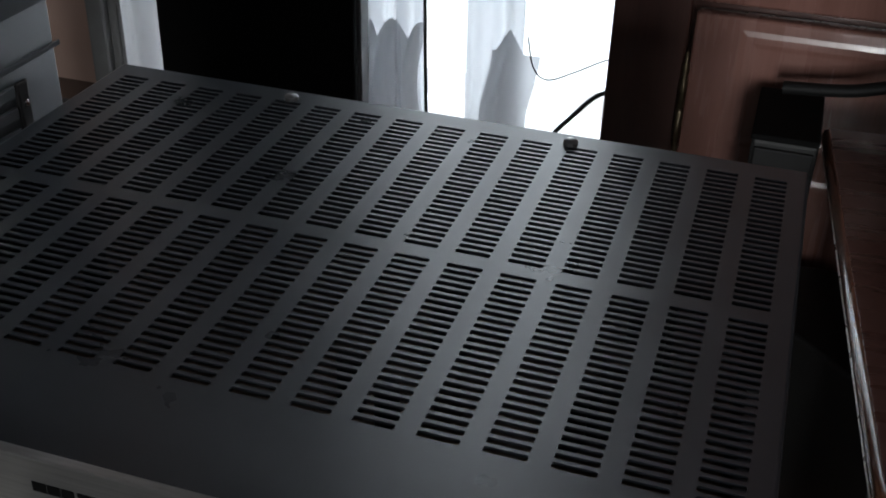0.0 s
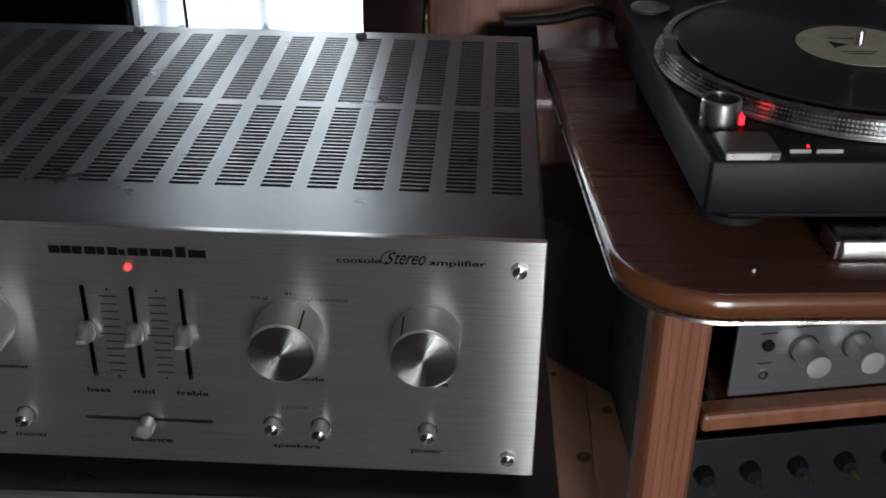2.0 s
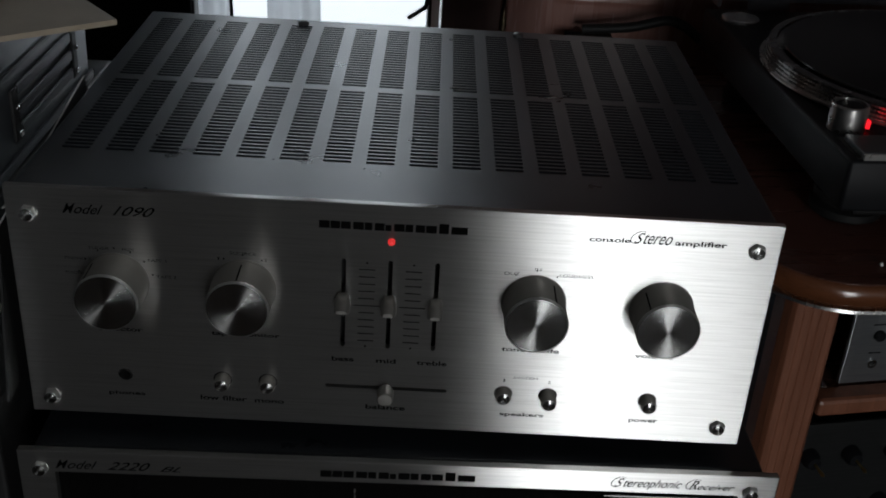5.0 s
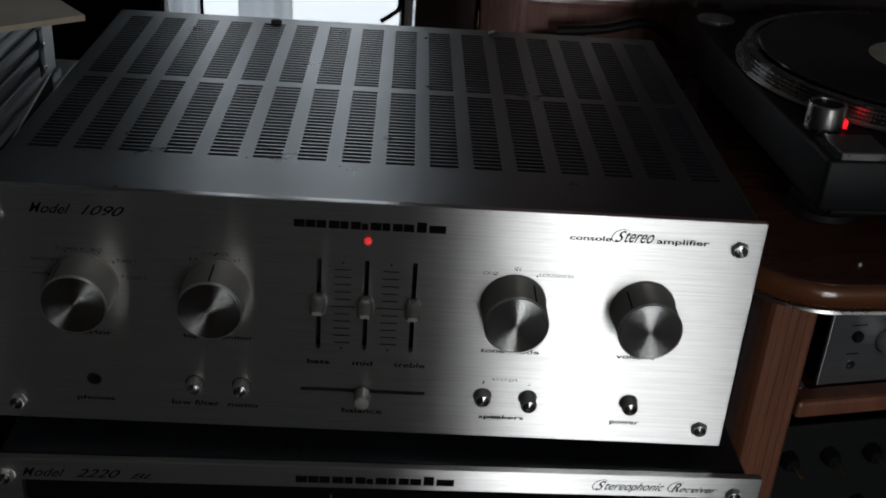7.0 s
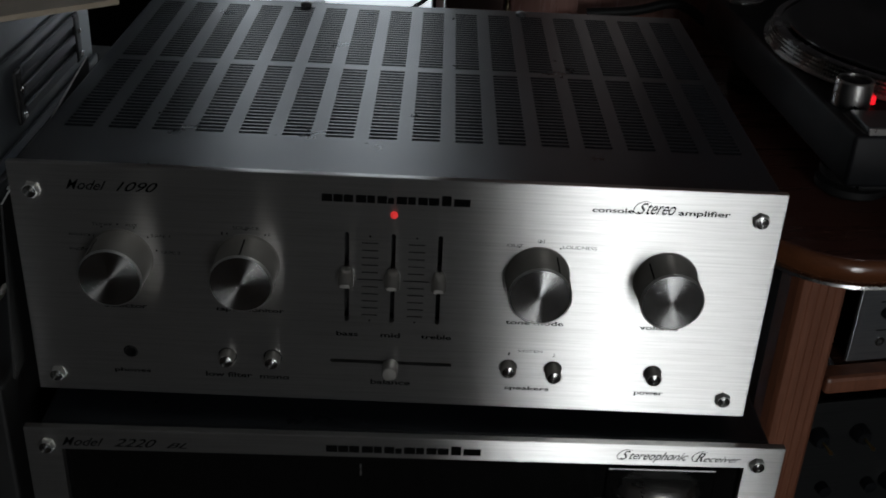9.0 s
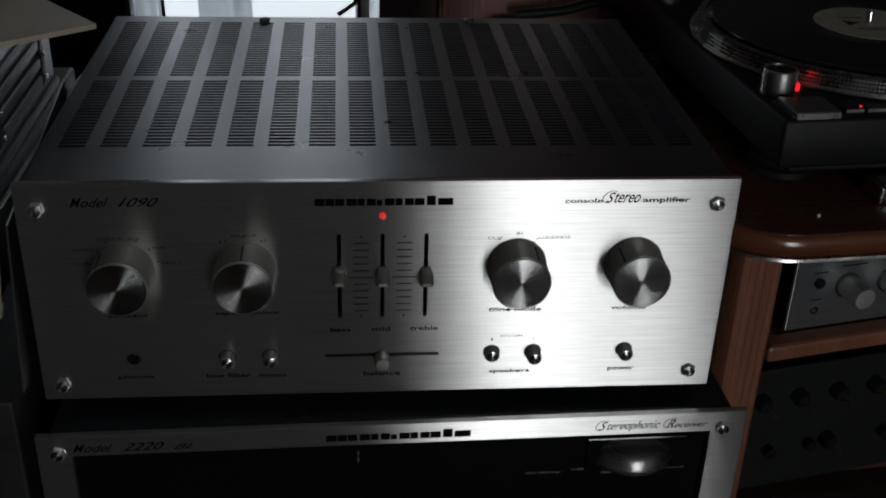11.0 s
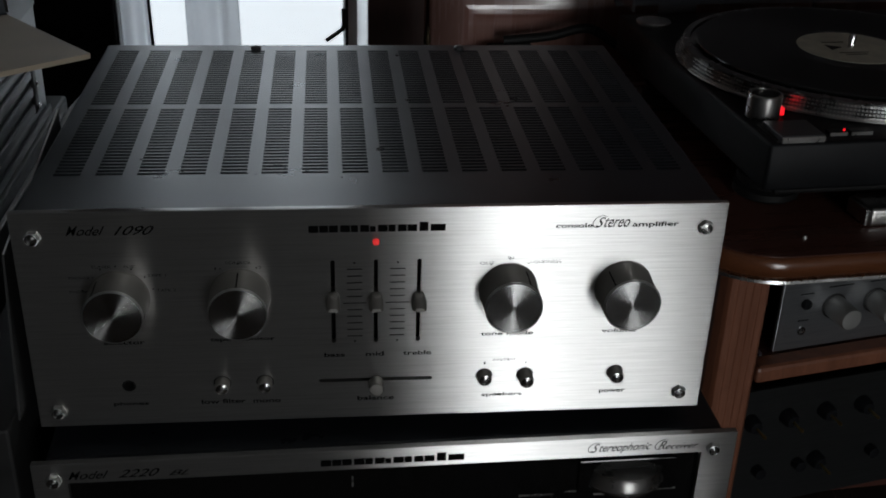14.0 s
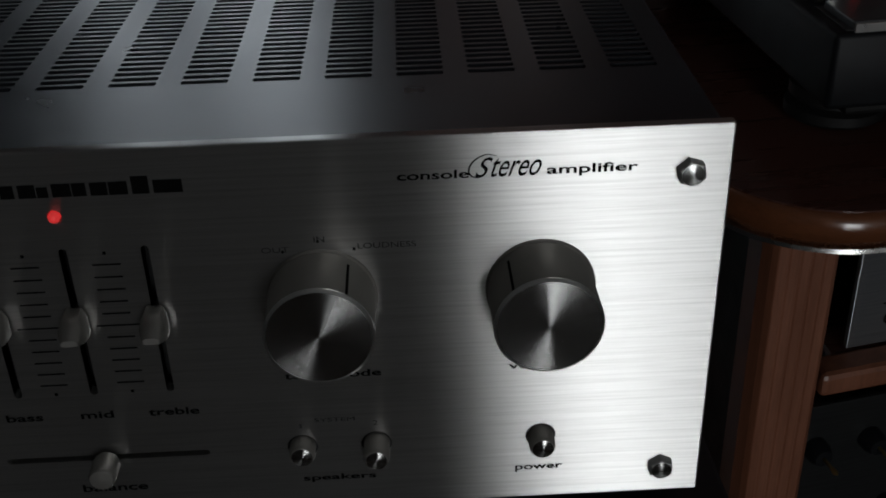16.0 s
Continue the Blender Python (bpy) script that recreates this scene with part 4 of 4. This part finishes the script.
part("strobe_window", box(0.0347, 0.0385, 0.0520, 0.0615, h + 0.0025, h + 0.0095, 0.0006), RED_STROBE, tower, "glowing red strobe window")
start = part("start_button", box(0.0105, 0.0500, -0.0020, 0.0350, h - 0.004, h + 0.0050, 0.0008), BUTTON_GREY, tt, "square dark start button")
part("button_edge", box(0.0110, 0.0495, -0.0040, -0.0021, h - 0.003, h + 0.0044, 0.0004), SILVER_SIDE, start, "pale front edge")
part("button_well", box(0.0070, 0.0540, -0.0020, 0.0390, h + 0.0002, h + 0.0008), BLACK, tt)
for a, b in ((0.0590, 0.0755), (0.0785, 0.0985)):
    sb = part("speed_button", box(a, b, 0.008, 0.0165, h - 0.002, h + 0.0032, 0.0006), PLASTIC, tt, "small dark speed button")
    part("button_edge", box(a + 0.0004, b - 0.0004, 0.0068, 0.0079, h - 0.001, h + 0.0027, 0.0003), SILVER_SIDE, sb)
part("speed_light", lathe([(0.0011, h), (0.0010, h + 0.0044), (0.0002, h + 0.0048)], "z", (0.0735, 0.0110, 0), 12), RED_STROBE, tt, "tiny red speed light")
part("adapter", lathe([(0.0192, h + 0.0002), (0.0192, h + 0.0030), (0.0182, h + 0.0040), (0.0060, h + 0.0062), (0.0030, h + 0.0050), (0.0003, h + 0.0050)], "z", (0.0260, 0.3500, 0), 48), ADAPTER, tt, "shallow silver single adapter resting in its well", smooth=20)
lid = part("dust_cover", box(-0.004, 0.457, 0.399, 0.404, h + 0.010, h + 0.43, 0.002), SMOKE, tt, "clear smoked dust cover standing open")
part("rim", box(-0.004, 0.457, 0.394, 0.3985, h + 0.008, h + 0.014, 0.001), SMOKE, lid)
part("side_wall", box(-0.004, 0.0, 0.340, 0.3985, h + 0.016, h + 0.43, 0.001), SMOKE, lid)
for hx in (0.048, 0.36):
    hb = part("hinge", box(hx, hx + 0.046, 0.3925, 0.4005, h - 0.010, h + 0.030, 0.003), SMOKE, lid, "clear plastic hinge block")

disc = thing("vinyl_record", TT @ pose(*PC, h + 0.0173), "black vinyl record with a cream centre label", "record")
groove = [(0.0036, 0.0)]
groove += [(0.1500, 0.0), (0.1508, 0.0010), (0.1500, 0.0020), (0.146, 0.0016)]
r = 0.145
while r > 0.064:
    groove += [(r, 0.00175), (r - 0.0012, 0.00155)]
    r -= 0.0024
groove += [(0.0560, 0.0017), (0.0545, 0.0019), (0.0040, 0.0019)]
part("disc", lathe(groove, "z", (0, 0, 0), 128), VINYL, disc, smooth=15)
part("label", lathe([(0.0520, 0.0019), (0.0520, 0.0022), (0.0040, 0.0022)], "z", (0, 0, 0), 64), LABEL, disc, "cream paper centre label")
for a, b, y in ((-0.022, 0.002, 0.018), (-0.020, 0.010, -0.016), (-0.016, 0.006, -0.022)):
    part("unreadable_marking", box(a, b, y - 0.001, y + 0.001, 0.0021, 0.00235), GREY_INK, disc)
part("label_emblem", lathe([(0.010, 0.0021), (0.010, 0.00235), (0.001, 0.00235)], "z", (-0.018, 0.002, 0), 3), GREY_INK, disc)

# ---------------- wardrobe ----------------
ward = thing("wardrobe", pose(0, 0, FLOOR_Z), "dark varnished wooden wardrobe with framed doors", "wardrobe")
WX0, WX1, WY = 0.0225, 1.30, 0.80
part("carcass", box(WX0, WX1, WY + 0.020, 1.30, 0.0, 2.0, 0.004), WARDROBE, ward)
part("corner_stile", box(WX0, 0.0965, WY, WY + 0.0198, 0.0, 2.0, 0.003), WARDROBE, ward)


def panelled_door(x0, x1, z0, z1, panels):
    d = part("door", box(x0, x1, WY - 0.002, WY + 0.0196, z0, z1, 0.004, 3), WARDROBE_DOOR_LIT, ward, "framed door with raised panels", smooth=40)
    for a, b, c, e in panels:
        bm = bmesh.new()
        rings = []
        for i, y in ((0, WY - 0.0021), (0.005, WY - 0.0031), (0.011, WY - 0.0032), (0.016, WY - 0.0026), (0.022, WY - 0.0025)):
            rings.append([bm.verts.new(p) for p in ((a + i, y, c + i), (b - i, y, c + i), (b - i, y, e - i), (a + i, y, e - i))])
        for p, q in zip(rings, rings[1:]):
            for i in range(4):
                j = (i + 1) % 4
                bm.faces.new((p[i], p[j], q[j], q[i]))
        bm.faces.new(rings[-1])
        bm.faces.new(rings[0])
        part("panel", bm, WARDROBE_DOOR_LIT, d, "raised moulded panel")
    return d


fz = FLOOR_Z
d1 = panelled_door(0.1005, 0.60, 0.06, 0.684 - fz, [(0.145, 0.555, 0.555 - fz, 0.672 - fz), (0.145, 0.555, 0.09, 0.530 - fz)])
d2 = panelled_door(0.1005, 0.60, 0.694 - fz, 1.92, [(0.145, 0.555, 0.735 - fz, 1.86)])
panelled_door(0.606, 1.10, 0.06, 0.684 - fz, [(0.65, 1.055, 0.10, 0.64 - fz)])
panelled_door(0.606, 1.10, 0.694 - fz, 1.92, [(0.65, 1.055, 0.735 - fz, 1.86)])
part("rail", box(0.0968, WX1, WY + 0.001, WY + 0.0197, 0.0, 0.058, 0.003), WARDROBE, ward)
for hz in (0.585 - fz, 0.95 - fz, 1.60):
    hb = part("hinge", lathe([(0.0012, hz - 0.046), (0.0034, hz - 0.040), (0.0022, hz - 0.034), (0.0042, hz - 0.030), (0.0042, hz + 0.000), (0.0030, hz + 0.002), (0.0042, hz + 0.004), (0.0042, hz + 0.030), (0.0024, hz + 0.036), (0.0040, hz + 0.041), (0.0034, hz + 0.047), (0.0014, hz + 0.052), (0.0022, hz + 0.057), (0.0004, hz + 0.061)], "z", (0.0985, WY - 0.005, 0), 18), BRASS, ward, "turned brass pin hinge", smooth=40)

# ---------------- behind the amplifier ----------------
spk = thing("floor_loudspeaker", pose(-0.4655, 1.0, FLOOR_Z), "tall flat black loudspeaker panel with cloth grille", "loudspeaker")
part("cabinet", box(-0.1415, 0.1415, 0.012, 0.045, 0, 1.78, 0.004), BLACK, spk)
part("grille", box(-0.139, 0.139, -0.006, 0.0118, 0.02, 1.77, 0.006, 3), BLACK_CLOTH, spk, "black cloth grille", smooth=40)
sub = single("subwoofer", prism([(0.362, 0.345), (0.372, 0.606), (0.372, 0.775), (0.70, 0.775), (0.70, 0.375)], FLOOR_Z, FLOOR_Z + 0.012), BLACK, "black base plate of a box pushed under the cabinet", "box")
single("black_box", prism([(0.345, 0.545), (0.235, 0.652), (0.235, 0.775), (0.70, 0.775), (0.70, 0.545)], FLOOR_Z + 0.0165, FLOOR_Z + 0.20, 0.004), BLACK, "plain black box standing behind the cabinet", "box")


tall = thing("black_floor_box", pose(0.172, 0.664, FLOOR_Z), "tall narrow black box standing before the wardrobe", "box")
part("body", box(0.0, 0.055, 0.004, 0.110, 0.0, 0.374, 0.003), BLACK, tall)
part("front_panel", box(0.003, 0.052, 0.0, 0.0038, 0.004, 0.368, 0.001), RUBBER, tall, "matt black front panel")
part("top_board", box(-0.001, 0.056, 0.001, 0.111, 0.3742, 0.380, 0.002), BLACK_CLOTH, tall, "felt-black top board")


def cable(points, radius, material, label):
    return single("cable", tube(points, radius), material, label, "cable", smooth=60)


cable([(0.19, 0.758, 0.638), (0.246, 0.753, 0.645), (0.286, 0.75, 0.656), (0.309, 0.75, 0.650), (0.34, 0.742, 0.633), (0.40, 0.735, 0.630)], 0.006, WIRE_BLACK, "thick black cable looping behind the turntable")
cable([(-0.335, 1.235, 1.2), (-0.318, 1.235, 0.75), (-0.313, 1.235, 0.50), (-0.310, 1.235, 0.38), (-0.30, 1.22, FLOOR_Z + 0.004)], 0.0028, WIRE_BLACK, "thin dark cable hanging before the balcony door")
cable([(-0.16, 1.24, 0.47), (-0.15, 1.24, 0.425), (-0.128, 1.24, 0.408), (-0.09, 1.24, 0.425), (-0.04, 1.24, 0.452), (0.02, 1.24, 0.46)], 0.0012, WIRE_BLACK, "thin wire looping across the balcony door")
cable([(-0.14, 1.20, 0.26), (-0.119, 1.235, 0.315), (-0.085, 1.24, 0.36), (-0.051, 1.24, 0.397), (0.0, 1.24, 0.42)], 0.0035, WIRE_BLACK, "slanting grey cable by the balcony door")

# ---------------- beside the amplifier ----------------
side = thing("side_stand", pose(0, 0, FLOOR_Z), "black stand beside the amplifier", "stand")
part("top_board", box(-0.62, -0.262, -0.20, 0.40, 0.425, 0.445, 0.003), BLACK, side)
for lx in (-0.60, -0.29):
    part("side_board", box(lx, lx + 0.02, -0.18, 0.38, 0, 0.425, 0.002), BLACK, side)
CB = 0.6955
case = thing("equipment_case", pose(0, 0, CB), "dark grey equipment case with ribbed side and latches", "case")
part("body", box(-0.60, -0.2645, -0.10, 0.341, 0.0, 0.108, 0.004), CASE_GREY, case, "dark grey shell", smooth=35)
for rz in (0.022, 0.036, 0.050):
    part("rib", box(-0.2644, -0.2615, 0.178, 0.292, rz, rz + 0.008, 0.0012), CASE_GREY, case, "raised rib")
part("rail", box(-0.2644, -0.2620, -0.09, 0.344, 0.004, 0.012, 0.002), CASE_GREY, case)
part("rail", box(-0.2644, -0.2628, -0.09, 0.344, 0.066, 0.070, 0.001), CASE_GREY, case)
for ly in (0.170, 0.299):
    lt = part("latch", box(-0.2644, -0.2612, ly - 0.006, ly + 0.006, 0.020, 0.058, 0.002), BLACK, case, "dark recessed latch")
    part("latch_pin", lathe([(0.0022, -0.2610), (0.0022, -0.2600), (0.0014, -0.2592)], "x", (0, ly, 0.044), 16), CHROME, lt)
    part("latch_foot", box(-0.2610, -0.2592, ly - 0.003, ly + 0.003, 0.024, 0.028, 0.0008), CHROME, lt)
own = bmesh.new()
pts = [(0.262, 0.098), (0.3405, 0.098), (0.348, 0.36), (0.215, 0.36)]
for x in (-0.595, -0.2638):
    own.faces.new([own.verts.new((x, y, z)) for y, z in pts])
own.verts.ensure_lookup_table()
for i in range(4):
    j = (i + 1) % 4
    own.faces.new((own.verts[i], own.verts[j], own.verts[4 + j], own.verts[4 + i]))
part("lid", own, CASE_GREY, case, "raised grey lid")
part("lid_trim", tube([(-0.2640, 0.2605, 0.113), (-0.2640, 0.2380, 0.235), (-0.2640, 0.2150, 0.358)], 0.0014), STEEL, case, "bright lid edge")


def sheet(name, corners, thick, material, edge, label, category, pale=(0, 1, 2, 3)):
    """A thin stiff sheet: two faces and its own edge."""
    c = [Vector(p) for p in corners]
    n = (c[1] - c[0]).cross(c[2] - c[0]).normalized() * thick
    own = bmesh.new()
    a, b = [own.verts.new(p) for p in c], [own.verts.new(p + n) for p in c]
    own.faces.new(a)
    own.faces.new(b)
    for i in range(4):
        j = (i + 1) % 4
        own.faces.new((a[i], a[j], b[j], b[i]))
    ob = single(name, own, material, label, category)
    ob.data.materials.append(edge)
    for k in pale:
        ob.data.polygons[2 + k].material_index = 1
    return ob


sheet("record_sleeve", [(-0.185, 0.155, 0.8060), (-0.262, 0.253, 0.8050), (-0.50, 0.066, 0.8045), (-0.423, -0.032, 0.8050)], 0.0035, CARD, CARD, "beige cardboard record sleeve lying on the grey case", "record sleeve")
sheet("paper_sheet", [(-0.2520, 0.10, 0.700), (-0.2500, 0.352, 0.700), (-0.2370, 0.352, 0.714), (-0.2470, 0.10, 0.704)], 0.001, PAPER, PAPER, "grey-white paper with a ragged edge beside the case", "paper")
sheet("dark_sleeve", [(-0.2140, -0.02, 0.640), (-0.2155, 0.170, 0.640), (-0.2155, 0.172, 0.7645), (-0.2140, 0.0, 0.740)], 0.0012, BLACK, PAPER, "dark record sleeve with a pale edge leaning by the amplifier", "record sleeve", (2,))
single("support_box", box(-0.256, -0.2175, -0.03, 0.33, 0.476, 0.640, 0.002), BLACK, "narrow black box between case and receiver", "box")
single("grey_box", box(-0.36, -0.2625, -0.14, -0.02, FLOOR_Z + 0.445, FLOOR_Z + 0.47, 0.003), CASE_GREY, "small dark grey box beside the receiver", "box", m=pose(0, 0, 0))
cable([(-0.245, 0.06, 0.652), (-0.232, 0.015, 0.672), (-0.226, 0.005, 0.700), (-0.232, 0.03, 0.712)], 0.0022, WIRE_CREAM, "cream wire looping beside the faceplate")
cable([(-0.250, 0.05, 0.650), (-0.240, 0.012, 0.664), (-0.232, 0.004, 0.690), (-0.238, 0.03, 0.705)], 0.0018, WIRE_RED, "dull red wire looping beside the faceplate")

# ---------------- floor boards, one by one ----------------
rnd = random.Random(11)
shared = []
for k in range(3):
    bm = box(0, 0.117, 0, 2.2, 0, 0.0195, 0.0015, 1)
    shared.append(as_mesh("plank", bm, FLOOR_WOOD))
for k in range(36):
    for row in range(2):
        ob = new("plank", shared[(k + row) % 3])
        ob.parent = floor
        ob.location = (X0 + 0.06 + k * 0.119, Y0 + 0.005 + row * 2.203 - (0.0 if k % 2 else 0.0), FLOOR_Z - 0.0197)
pine = thing("pine_board", pose(0, 0, FLOOR_Z), "pale pine board with dark knots lying on the floor", "board")
part("plank", box(0.225, 0.298, 0.30, 0.778, 0.0002, 0.016, 0.0015), PINE, pine)
part("plank", box(0.2985, 0.360, 0.30, 0.665, 0.0002, 0.016, 0.0015), PINE, pine)
for kx, ky, r in ((0.289, 0.452, 0.008), (0.320, 0.535, 0.006), (0.262, 0.60, 0.004)):
    part("knot", lathe([(r, 0.0155), (r, 0.0162), (r * 0.4, 0.0163)], "z", (kx, ky, 0), 14), KNOT, pine, "dark round knot")
